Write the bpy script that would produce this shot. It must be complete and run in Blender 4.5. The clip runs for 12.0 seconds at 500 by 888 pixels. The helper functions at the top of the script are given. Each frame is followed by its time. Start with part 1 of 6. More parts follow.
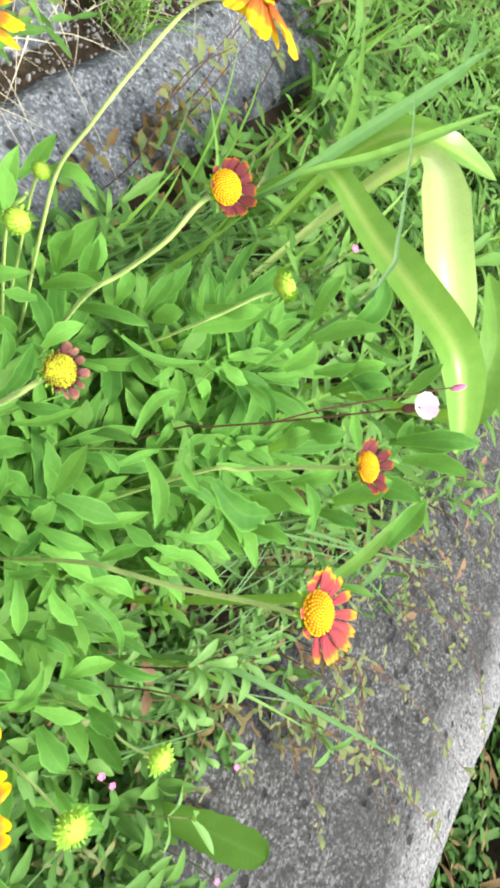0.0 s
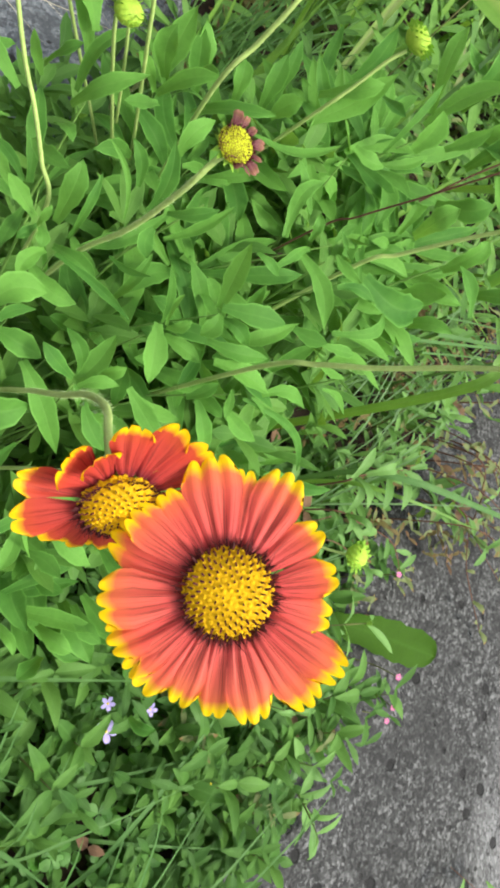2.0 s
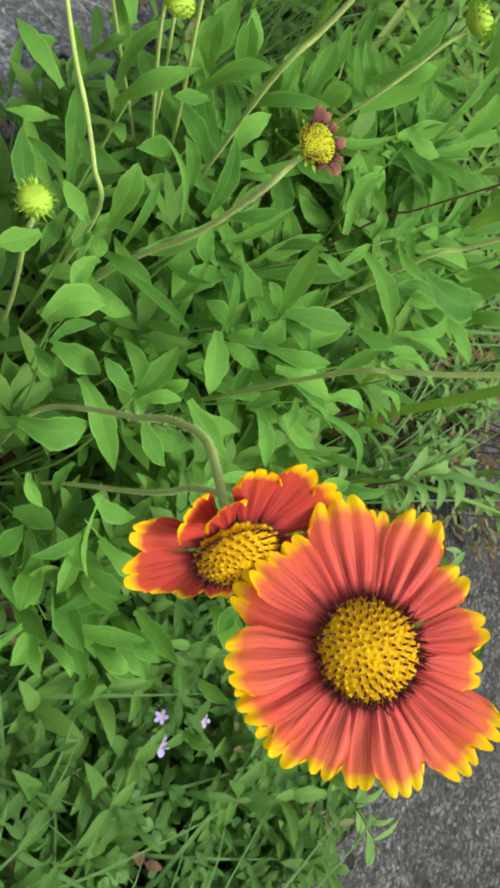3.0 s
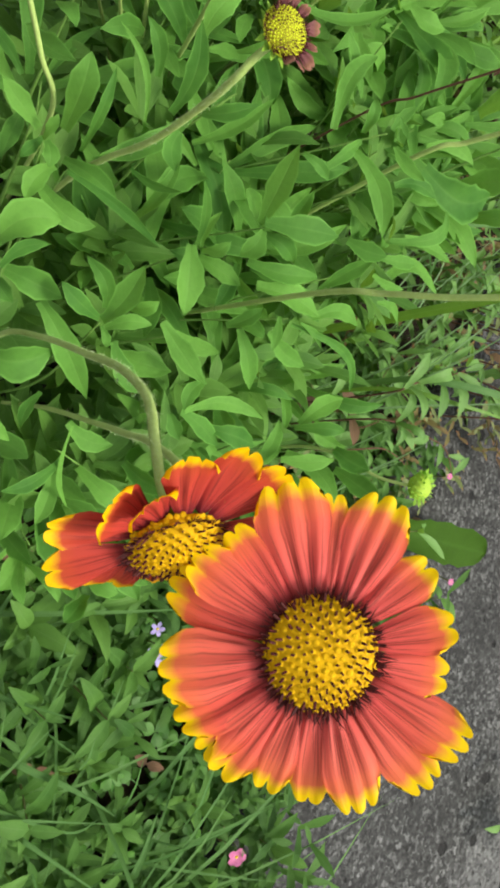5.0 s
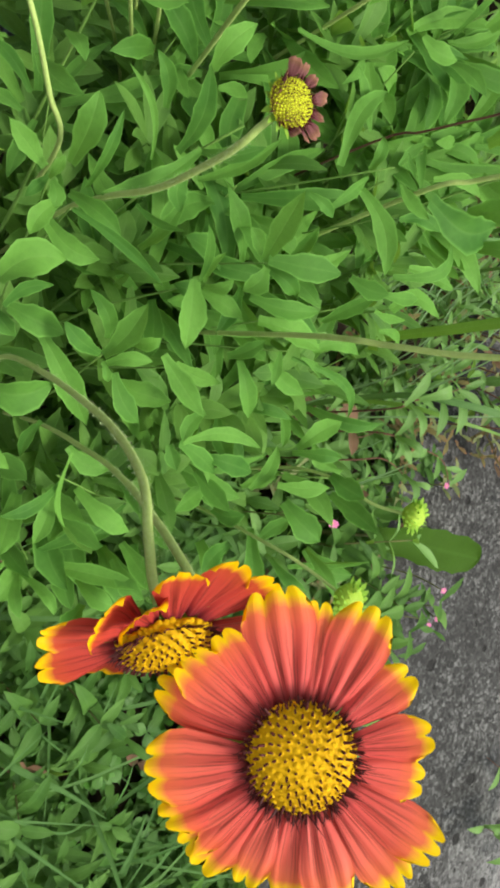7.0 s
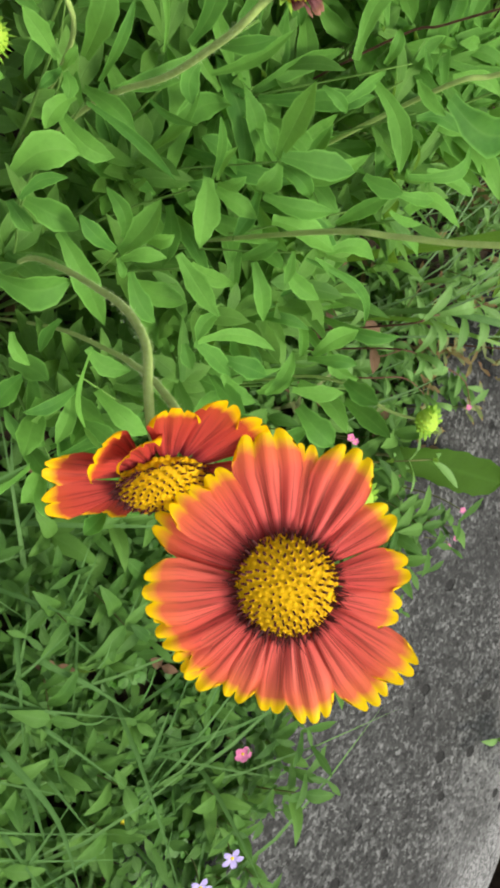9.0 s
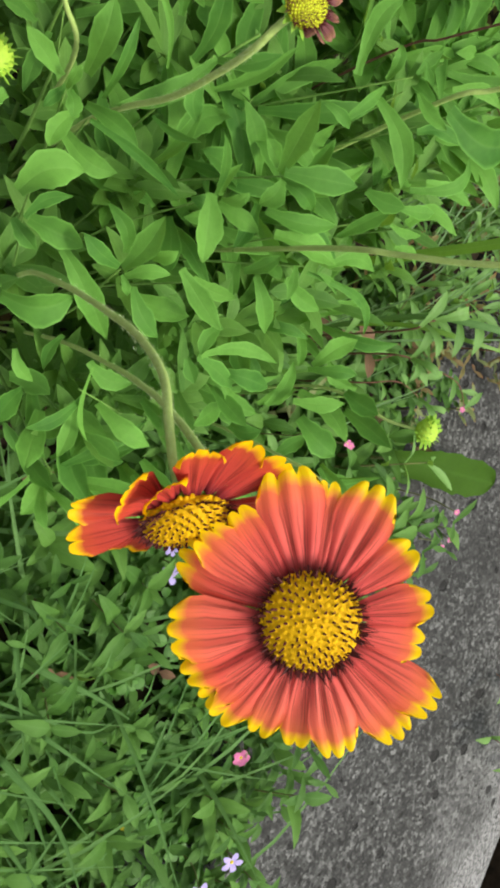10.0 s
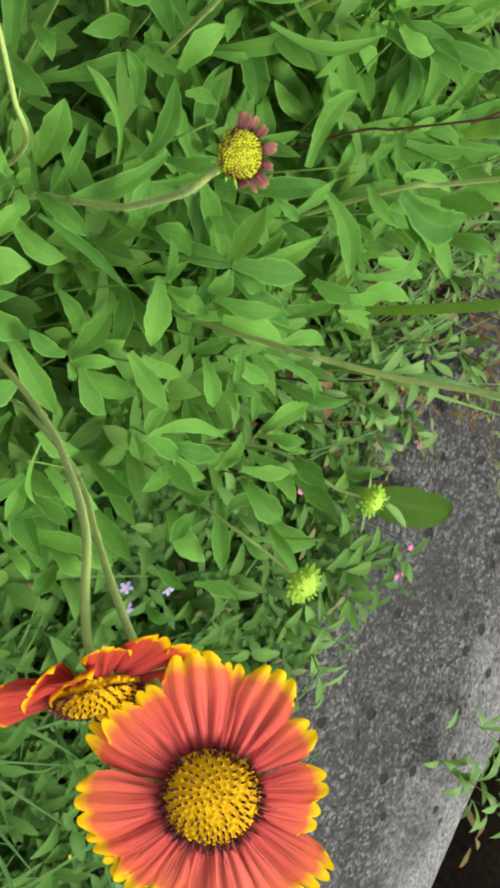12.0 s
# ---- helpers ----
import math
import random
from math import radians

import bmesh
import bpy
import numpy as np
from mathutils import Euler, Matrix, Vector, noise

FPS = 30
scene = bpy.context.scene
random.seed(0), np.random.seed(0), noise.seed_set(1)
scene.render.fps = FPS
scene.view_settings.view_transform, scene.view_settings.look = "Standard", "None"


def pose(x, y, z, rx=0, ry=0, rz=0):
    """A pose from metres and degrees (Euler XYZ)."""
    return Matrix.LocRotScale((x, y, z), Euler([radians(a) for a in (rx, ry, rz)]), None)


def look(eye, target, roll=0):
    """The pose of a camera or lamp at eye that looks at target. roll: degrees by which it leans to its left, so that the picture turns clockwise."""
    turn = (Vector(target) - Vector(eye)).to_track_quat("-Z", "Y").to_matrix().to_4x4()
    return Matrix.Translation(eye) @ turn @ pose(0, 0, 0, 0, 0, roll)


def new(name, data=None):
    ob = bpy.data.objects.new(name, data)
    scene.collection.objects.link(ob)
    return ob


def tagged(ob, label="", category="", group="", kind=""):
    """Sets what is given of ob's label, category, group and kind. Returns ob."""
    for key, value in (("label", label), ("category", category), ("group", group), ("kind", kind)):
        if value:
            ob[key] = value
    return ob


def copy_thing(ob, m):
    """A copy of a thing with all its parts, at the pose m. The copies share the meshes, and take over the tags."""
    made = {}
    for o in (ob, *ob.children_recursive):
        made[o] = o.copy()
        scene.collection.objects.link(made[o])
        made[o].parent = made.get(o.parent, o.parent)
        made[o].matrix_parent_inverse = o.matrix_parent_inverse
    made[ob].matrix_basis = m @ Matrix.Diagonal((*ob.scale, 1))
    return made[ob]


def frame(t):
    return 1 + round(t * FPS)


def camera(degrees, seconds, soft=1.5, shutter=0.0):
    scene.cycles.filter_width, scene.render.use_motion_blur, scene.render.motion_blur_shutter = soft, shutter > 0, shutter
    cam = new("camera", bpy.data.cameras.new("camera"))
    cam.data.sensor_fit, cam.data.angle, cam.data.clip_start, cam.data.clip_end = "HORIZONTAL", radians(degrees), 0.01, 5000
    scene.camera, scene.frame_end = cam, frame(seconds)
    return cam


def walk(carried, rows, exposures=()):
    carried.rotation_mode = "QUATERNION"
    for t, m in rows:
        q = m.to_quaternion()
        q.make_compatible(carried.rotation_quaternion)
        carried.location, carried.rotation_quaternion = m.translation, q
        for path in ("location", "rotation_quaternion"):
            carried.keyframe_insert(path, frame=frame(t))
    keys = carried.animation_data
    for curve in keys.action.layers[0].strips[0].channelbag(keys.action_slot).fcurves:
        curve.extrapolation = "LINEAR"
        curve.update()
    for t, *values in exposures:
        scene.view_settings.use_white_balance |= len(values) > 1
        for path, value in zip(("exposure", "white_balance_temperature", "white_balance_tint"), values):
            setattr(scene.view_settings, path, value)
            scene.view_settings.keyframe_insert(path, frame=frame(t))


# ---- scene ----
cam = camera(35.5, 12.0, 3.5)
PATH = [
    (0, (0.124, 0.153, 0.866), (1.564, -0.1, -0.498), 72.7),
    (0.5, (0.111, 0.144, 0.853), (1.52, -0.165, -0.533), 71.5),
    (1, (0.11, 0.138, 0.844), (1.484, -0.182, -0.573), 71.0),
    (1.5, (0.106, 0.136, 0.826), (1.342, -0.308, -0.683), 74.4),
    (2, (0.08, 0.147, 0.802), (1.229, -0.326, -0.765), 72.9),
    (2.5, (0.077, 0.168, 0.784), (1.2, -0.303, -0.802), 72.9),
    (3, (0.083, 0.173, 0.766), (1.195, -0.308, -0.826), 71.9),
    (3.5, (0.099, 0.158, 0.751), (1.135, -0.368, -0.877), 73.0),
    (3.7, (0.098, 0.153, 0.751), (1.135, -0.4, -0.867), 74.1),
    (5.5, (0.14, 0.182, 0.756), (1.005, -0.528, -0.902), 84.4),
    (6.5, (0.151, 0.196, 0.755), (1.006, -0.53, -0.901), 86.2),
    (8.3, (0.135, 0.193, 0.795), (0.973, -0.522, -0.875), 87.9),
    (8.5, (0.134, 0.191, 0.784), (0.93, -0.548, -0.895), 89.5),
    (9, (0.133, 0.176, 0.779), (0.836, -0.609, -0.921), 93.7),
    (9.5, (0.134, 0.181, 0.773), (0.821, -0.647, -0.913), 95.9),
    (10, (0.135, 0.191, 0.774), (0.848, -0.625, -0.907), 93.9),
    (10.3, (0.14, 0.195, 0.776), (0.86, -0.622, -0.902), 93.9),
    (10.5, (0.141, 0.201, 0.774), (0.873, -0.611, -0.901), 93.8),
    (11, (0.151, 0.223, 0.766), (0.872, -0.606, -0.906), 95.5),
    (11.3, (0.159, 0.216, 0.772), (0.863, -0.638, -0.894), 96.9),
    (11.5, (0.155, 0.21, 0.782), (0.894, -0.65, -0.866), 94.7),
    (12, (0.184, 0.225, 0.789), (0.909, -0.654, -0.854), 96.9),
]
EXPOSURES = [(0.0, 1.47, 6500, 11), (1.0, 1.40, 6500, 11), (1.6, 1.12, 6500, 11), (2.2, 0.80, 6600, 10), (3.5, 0.54, 6800, 9), (11.5, 0.54, 6800, 9), (12.0, 0.59, 6800, 9)]
walk(cam, [(t, look(eye, target, roll)) for t, eye, target, roll in PATH], EXPOSURES)

# ---- light: thin overcast, brightest over the open side of the kerb ----
world = bpy.data.worlds.new("sky")
scene.world = world
world.use_nodes = True
wn = world.node_tree.nodes
sky = wn.new("ShaderNodeTexSky")
sky.sky_type, sky.sun_disc = "NISHITA", False
sky.sun_elevation, sky.sun_rotation = radians(58), radians(172)
sky.dust_density, sky.air_density = 3.0, 1.0
soft = wn.new("ShaderNodeHueSaturation")
soft.inputs["Saturation"].default_value = 0.22
wn["Background"].inputs["Strength"].default_value = 0.15
world.node_tree.links.new(sky.outputs[0], soft.inputs["Color"])
world.node_tree.links.new(soft.outputs[0], wn["Background"].inputs["Color"])
sun = new("sun", bpy.data.lights.new("sun", "SUN"))
sun.data.energy, sun.data.angle, sun.data.color = 1.9, radians(14), (1.0, 0.95, 0.84)
sun.matrix_world = look((0.55, -0.75, 1.5), (0.4, 0.1, 0.0))


# ---- materials ----
def shader(name, rough=0.6):
    m = bpy.data.materials.new(name)
    m.use_nodes = True
    nt = m.node_tree
    b = nt.nodes["Principled BSDF"]
    b.inputs["Roughness"].default_value = rough
    return m, nt, b


def node(nt, kind, **values):
    n = nt.nodes.new(kind)
    for k, v in values.items():
        n.inputs[k.replace("_", " ")].default_value = v
    return n


def mix(nt, fac, a, b, blend="MIX"):
    n = nt.nodes.new("ShaderNodeMix")
    n.data_type, n.blend_type = "RGBA", blend
    for slot, v in ((n.inputs[0], fac), (n.inputs[6], a), (n.inputs[7], b)):
        if isinstance(v, bpy.types.NodeSocket):
            nt.links.new(v, slot)
        elif isinstance(v, tuple):
            slot.default_value = (*v, 1)
        else:
            slot.default_value = v
    return n.outputs[2]


def ramp(nt, value, *stops):
    r = nt.nodes.new("ShaderNodeValToRGB")
    while len(r.color_ramp.elements) < len(stops):
        r.color_ramp.elements.new(0.5)
    for e, (p, c) in zip(r.color_ramp.elements, stops):
        e.position = p
        e.color = (*c, 1) if isinstance(c, tuple) else (c, c, c, 1)
    nt.links.new(value, r.inputs[0])
    return r.outputs[0]


def noise_tex(nt, scale, detail=4, vector=None, rough=0.6):
    n = node(nt, "ShaderNodeTexNoise", Scale=scale, Detail=detail, Roughness=rough)
    if vector is not None:
        nt.links.new(vector, n.inputs["Vector"])
    return n.outputs["Fac"]


def place(nt):
    return nt.nodes.new("ShaderNodeTexCoord").outputs["Object"]


def bump(nt, b, height, strength=0.3, distance=0.001):
    n = node(nt, "ShaderNodeBump", Strength=strength, Distance=distance)
    nt.links.new(height, n.inputs["Height"])
    nt.links.new(n.outputs[0], b.inputs["Normal"])


def maths(nt, op, a, b=0.0):
    n = nt.nodes.new("ShaderNodeMath")
    n.operation = op
    for slot, v in zip(n.inputs, (a, b)):
        if isinstance(v, bpy.types.NodeSocket):
            nt.links.new(v, slot)
        else:
            slot.default_value = v
    return n.outputs[0]


def uv(nt):
    s = nt.nodes.new("ShaderNodeSeparateXYZ")
    nt.links.new(nt.nodes.new("ShaderNodeUVMap").outputs[0], s.inputs[0])
    return s.outputs[0], s.outputs[1]


def foliage(name, dark, light, rib, rough=0.5, thin=0.3, per_island=False, tip=None, glossy=0.4, stripes=0.0, downy=0.0, band=0.07):
    """A leaf: two greens, a paler midrib along the blade, fine side veins, light let through."""
    m, nt, b = shader(name, rough)
    u, v = uv(nt)
    if per_island:
        rnd = nt.nodes.new("ShaderNodeNewGeometry").outputs["Random Per Island"]
    else:
        rnd = nt.nodes.new("ShaderNodeObjectInfo").outputs["Random"]
    col = mix(nt, rnd, dark, light)
    blotch = noise_tex(nt, 45, 3, place(nt))
    col = mix(nt, ramp(nt, blotch, (0.35, 0.0), (0.7, 0.32)), col, tuple(c * 1.25 for c in light))
    mid = ramp(nt, maths(nt, "ABSOLUTE", maths(nt, "SUBTRACT", u, 0.5)), (0.0, 1.0), (band, 0.0))
    col = mix(nt, maths(nt, "MULTIPLY", mid, 0.26 if band < 0.1 else 0.6), col, rib)
    rim = ramp(nt, maths(nt, "ABSOLUTE", maths(nt, "SUBTRACT", u, 0.5)), (0.40, 0.0), (0.5, 0.55))
    col = mix(nt, maths(nt, "MULTIPLY", rim, downy), col, tuple(min(1.0, c * 1.5 + 0.02) for c in light))
    col = mix(nt, ramp(nt, noise_tex(nt, 260, 3, place(nt)), (0.45, 0.0), (0.75, 0.18)), col, tuple(c * 0.6 for c in dark))
    if stripes:
        lines = maths(nt, "SINE", maths(nt, "ADD", maths(nt, "MULTIPLY", u, 120.0), maths(nt, "MULTIPLY", blotch, 4.0)))
        col = mix(nt, ramp(nt, lines, (0.2, 0.0), (0.9, stripes)), col, tuple(c * 0.6 for c in dark))
    if tip:
        col = mix(nt, ramp(nt, maths(nt, "ADD", v, maths(nt, "MULTIPLY", blotch, 0.3)), (0.9, 0.0), (1.12, 0.8)), col, tip)
    nt.links.new(col, b.inputs["Base Color"])
    b.inputs["Specular IOR Level"].default_value = glossy
    side = maths(nt, "SINE", maths(nt, "ADD", maths(nt, "MULTIPLY", v, 60.0), maths(nt, "MULTIPLY", maths(nt, "ABSOLUTE", maths(nt, "SUBTRACT", u, 0.5)), -30.0)))
    bump(nt, b, maths(nt, "ADD", maths(nt, "MULTIPLY", side, 0.12), maths(nt, "ADD", blotch, maths(nt, "MULTIPLY", mid, -1.5))), 0.3, 0.0005)
    t = node(nt, "ShaderNodeBsdfTranslucent")
    nt.links.new(mix(nt, 0.5, col, (0.30, 0.50, 0.03)), t.inputs["Color"])
    s = node(nt, "ShaderNodeMixShader", Fac=thin)
    nt.links.new(b.outputs[0], s.inputs[1])
    nt.links.new(t.outputs[0], s.inputs[2])
    nt.links.new(s.outputs[0], nt.nodes["Material Output"].inputs["Surface"])
    return m


LEAF = foliage("gaillardia_leaf", (0.044, 0.160, 0.024), (0.150, 0.370, 0.060), (0.19, 0.39, 0.085), 0.62, 0.30, glossy=0.17, downy=1.0)
LEAF_MASS = foliage("gaillardia_leaf_mass", (0.062, 0.178, 0.028), (0.140, 0.315, 0.056), (0.20, 0.37, 0.10), 0.6, 0.32, True, glossy=0.25, downy=0.7)
WEED = foliage("weed_leaf", (0.028, 0.092, 0.014), (0.076, 0.185, 0.033), (0.12, 0.24, 0.07), 0.6, 0.22, True, glossy=0.2)
PALE_WEED = foliage("pale_weed_leaf", (0.12, 0.165, 0.055), (0.24, 0.285, 0.12), (0.28, 0.31, 0.16), 0.65, 0.28, True, (0.27, 0.14, 0.06), glossy=0.2)
RED_WEED = foliage("reddish_weed_leaf", (0.10, 0.045, 0.025), (0.19, 0.17, 0.06), (0.2, 0.14, 0.06), 0.7, 0.2, True, (0.24, 0.10, 0.05), glossy=0.2)
MEADOW_WEED = foliage("meadow_weed_leaf", (0.042, 0.135, 0.02), (0.135, 0.30, 0.05), (0.19, 0.36, 0.09), 0.55, 0.28, True, glossy=0.3)
CLOVER = foliage("clover_leaf", (0.040, 0.150, 0.019), (0.095, 0.275, 0.034), (0.14, 0.3, 0.08), 0.5, 0.25, True)
GRASS = foliage("grass_blade", (0.095, 0.235, 0.03), (0.20, 0.40, 0.06), (0.27, 0.45, 0.12), 0.5, 0.3, True)
BLUE_GRASS = foliage("bluish_grass_blade", (0.12, 0.24, 0.09), (0.2, 0.35, 0.15), (0.28, 0.42, 0.2), 0.45, 0.25, True)
DULL_GRASS = foliage("dull_grass_blade", (0.062, 0.168, 0.04), (0.115, 0.24, 0.07), (0.18, 0.3, 0.12), 0.6, 0.2, True, glossy=0.2)
STRAP = foliage("strap_leaf", (0.15, 0.34, 0.04), (0.24, 0.46, 0.07), (0.46, 0.60, 0.16), 0.32, 0.35, stripes=0.14, band=0.2)
PALE_STRAP = foliage("pale_strap_leaf", (0.42, 0.62, 0.17), (0.50, 0.68, 0.22), (0.80, 0.80, 0.45), 0.34, 0.4, stripes=0.08, band=0.34)
DOCK = foliage("dock_leaf", (0.022, 0.066, 0.005), (0.042, 0.10, 0.010), (0.06, 0.15, 0.02), 0.65, 0.12, glossy=0.06)
DRY = foliage("dry_leaf", (0.10, 0.05, 0.03), (0.27, 0.16, 0.09), (0.3, 0.16, 0.08), 0.8, 0.15, True)
STRAW = foliage("dry_straw", (0.42, 0.38, 0.27), (0.62, 0.58, 0.45), (0.5, 0.45, 0.3), 0.8, 0.1, True)


def plain(name, a, b_, scale, rough=0.7, relief=0.3, distance=0.0006):
    m, nt, b = shader(name, rough)
    b.inputs["Specular IOR Level"].default_value = 0.2
    p = place(nt)
    n = noise_tex(nt, scale, 5, p)
    col = mix(nt, ramp(nt, n, (0.3, 0.0), (0.7, 1.0)), a, b_)
    col = mix(nt, ramp(nt, noise_tex(nt, scale / 9, 2, p), (0.35, 0.0), (0.75, 0.5)), col, tuple(c * 0.7 for c in a))
    nt.links.new(col, b.inputs["Base Color"])
    bump(nt, b, n, relief, distance)
    return m


STEM = plain("hairy_stem", (0.13, 0.28, 0.05), (0.21, 0.38, 0.085), 400, 0.75)
FLOWER_STEM = plain("downy_flower_stem", (0.35, 0.50, 0.13), (0.46, 0.61, 0.20), 400, 0.8)
DEW, nt, b = shader("dew", 0.02)
b.inputs["Transmission Weight"].default_value = 1.0
b.inputs["IOR"].default_value = 1.33
HAIR = plain("stem_hair", (0.42, 0.56, 0.24), (0.56, 0.67, 0.38), 300, 0.5)
TWIG = plain("brown_twig", (0.10, 0.045, 0.03), (0.2, 0.1, 0.06), 200, 0.8)
GREEN_TWIG = plain("weed_stalk", (0.12, 0.16, 0.05), (0.22, 0.2, 0.08), 200, 0.7)
BUD_CORE = plain("bud_core", (0.30, 0.50, 0.045), (0.42, 0.60, 0.07), 500, 0.6)
BUD_BRACT = plain("bud_bract", (0.22, 0.46, 0.04), (0.36, 0.6, 0.08), 300, 0.6)
DISC = plain("disc_florets", (0.84, 0.46, 0.003), (0.94, 0.61, 0.006), 900, 0.7, 0.5)
DISC_OLD = plain("spent_disc_florets", (0.55, 0.64, 0.02), (0.70, 0.76, 0.04), 900, 0.6, 0.5)
DISC_OLD_BASE = plain("spent_disc_ground", (0.26, 0.25, 0.012), (0.36, 0.34, 0.016), 900, 0.7)
DISC_AGED = plain("aged_disc_florets", (0.82, 0.43, 0.003), (0.94, 0.61, 0.006), 900, 0.7, 0.5)
DISC_AGED_BASE = plain("aged_disc_ground", (0.40, 0.13, 0.002), (0.52, 0.20, 0.003), 900, 0.75)
DISC_BASE = plain("disc_ground", (0.66, 0.36, 0.002), (0.80, 0.48, 0.003), 900, 0.75)
MAROON = plain("maroon_bristle", (0.045, 0.007, 0.008), (0.12, 0.020, 0.018), 500, 0.6)
PINK = plain("pink_petal", (0.56, 0.12, 0.30), (0.68, 0.24, 0.42), 300, 0.5)
PALE_PINK = plain("pale_pink_petal", (0.80, 0.54, 0.66), (0.88, 0.70, 0.78), 300, 0.5)
VIOLET = plain("violet_petal", (0.36, 0.30, 0.64), (0.52, 0.46, 0.76), 300, 0.5)
YELLOW = plain("yellow_petal", (0.8, 0.65, 0.02), (0.9, 0.75, 0.05), 300, 0.5)


def ray_petal(name, red, throat, tip, edge=0.8, rough=0.55):
    """A ray floret: dark throat, red blade with darker veins, yellow lobes."""
    m, nt, b = shader(name, rough)
    b.inputs["Specular IOR Level"].default_value = 0.22
    u, v = uv(nt)
    p = place(nt)
    n = noise_tex(nt, 160, 3, p)
    rnd = nt.nodes.new("ShaderNodeObjectInfo").outputs["Random"]
    along = nt.nodes.new("ShaderNodeCombineXYZ")
    nt.links.new(maths(nt, "MULTIPLY", u, 24.0), along.inputs[0])
    nt.links.new(maths(nt, "MULTIPLY", v, 1.1), along.inputs[1])
    nt.links.new(maths(nt, "MULTIPLY", rnd, 40.0), along.inputs[2])
    veins = ramp(nt, noise_tex(nt, 1.0, 2, along.outputs[0]), (0.53, 0.0), (0.63, 1.0))
    fade = ramp(nt, v, (0.05, 0.6), (0.3, 0.85), (0.6, 0.34), (0.9, 0.0))
    col = mix(nt, rnd, red, tuple(min(1, c * k) for c, k in zip(red, (1.06, 1.45, 1.3))))
    col = mix(nt, ramp(nt, n, (0.35, 0.0), (0.75, 0.4)), col, tuple(min(1, c * 1.3) for c in red))
    col = mix(nt, ramp(nt, v, (0.15, 0.6), (0.7, 0.0)), col, (red[0] * 0.8, red[1] * 0.62, red[2] * 1.35))
    col = mix(nt, maths(nt, "MULTIPLY", veins, fade), col, tuple(c * 0.3 for c in red))
    # shade in the furrows between the lobes, darkened in the colour
    furrow_shade = maths(nt, "ABSOLUTE", maths(nt, "SINE", maths(nt, "ADD", maths(nt, "MULTIPLY", u, 9.425), maths(nt, "MULTIPLY", maths(nt, "SUBTRACT", n, 0.5), 0.5))))
    furrow_shade = maths(nt, "MULTIPLY", ramp(nt, furrow_shade, (0.03, 1.0), (0.20, 0.0)), ramp(nt, v, (0.1, 0.95), (0.6, 0.65), (0.88, 0.0)))
    col = mix(nt, furrow_shade, col, tuple(c * 0.38 for c in red))
    col = mix(nt, ramp(nt, v, (0.04, 1.0), (0.21, 0.0)), col, throat)
    e = maths(nt, "ADD", v, maths(nt, "MULTIPLY", maths(nt, "SUBTRACT", n, 0.5), 0.16))
    e = maths(nt, "ADD", e, maths(nt, "MULTIPLY", maths(nt, "ABSOLUTE", maths(nt, "SUBTRACT", u, 0.5)), 0.08))
    col = mix(nt, ramp(nt, e, (edge - 0.2, 0.0), (edge + 0.02, 0.5)), col, (min(1.0, red[0] * 1.08), red[1] * 1.75, red[2] * 0.55))
    col = mix(nt, ramp(nt, e, (edge - 0.03, 0.0), (edge + 0.1, 1.0)), col, tip)
    nt.links.new(col, b.inputs["Base Color"])
    bump(nt, b, maths(nt, "SUBTRACT", n, maths(nt, "MULTIPLY", veins, 1.0)), 0.3, 0.0003)
    t = node(nt, "ShaderNodeBsdfTranslucent")
    nt.links.new(col, t.inputs["Color"])
    s = node(nt, "ShaderNodeMixShader", Fac=0.25)
    nt.links.new(b.outputs[0], s.inputs[1])
    nt.links.new(t.outputs[0], s.inputs[2])
    nt.links.new(s.outputs[0], nt.nodes["Material Output"].inputs["Surface"])
    return m


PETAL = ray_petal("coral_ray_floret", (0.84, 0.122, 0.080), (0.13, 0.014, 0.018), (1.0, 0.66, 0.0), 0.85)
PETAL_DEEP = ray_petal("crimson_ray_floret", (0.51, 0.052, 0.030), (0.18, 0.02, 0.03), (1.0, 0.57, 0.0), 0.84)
PETAL_OLD = ray_petal("withered_ray_floret", (0.22, 0.075, 0.070), (0.09, 0.025, 0.025), (0.36, 0.17, 0.12), 0.82, 0.75)
PETAL_FADING = ray_petal("fading_ray_floret", (0.42, 0.06, 0.06), (0.2, 0.02, 0.02), (0.80, 0.34, 0.02), 0.8, 0.65)
PETAL_DARK = ray_petal("dark_red_ray_floret", (0.17, 0.032, 0.036), (0.09, 0.014, 0.018), (0.52, 0.18, 0.02), 0.90, 0.7)
PETAL_ORANGE = ray_petal("orange_ray_floret", (0.75, 0.16, 0.02), (0.3, 0.04, 0.01), (0.88, 0.55, 0.01), 0.66)


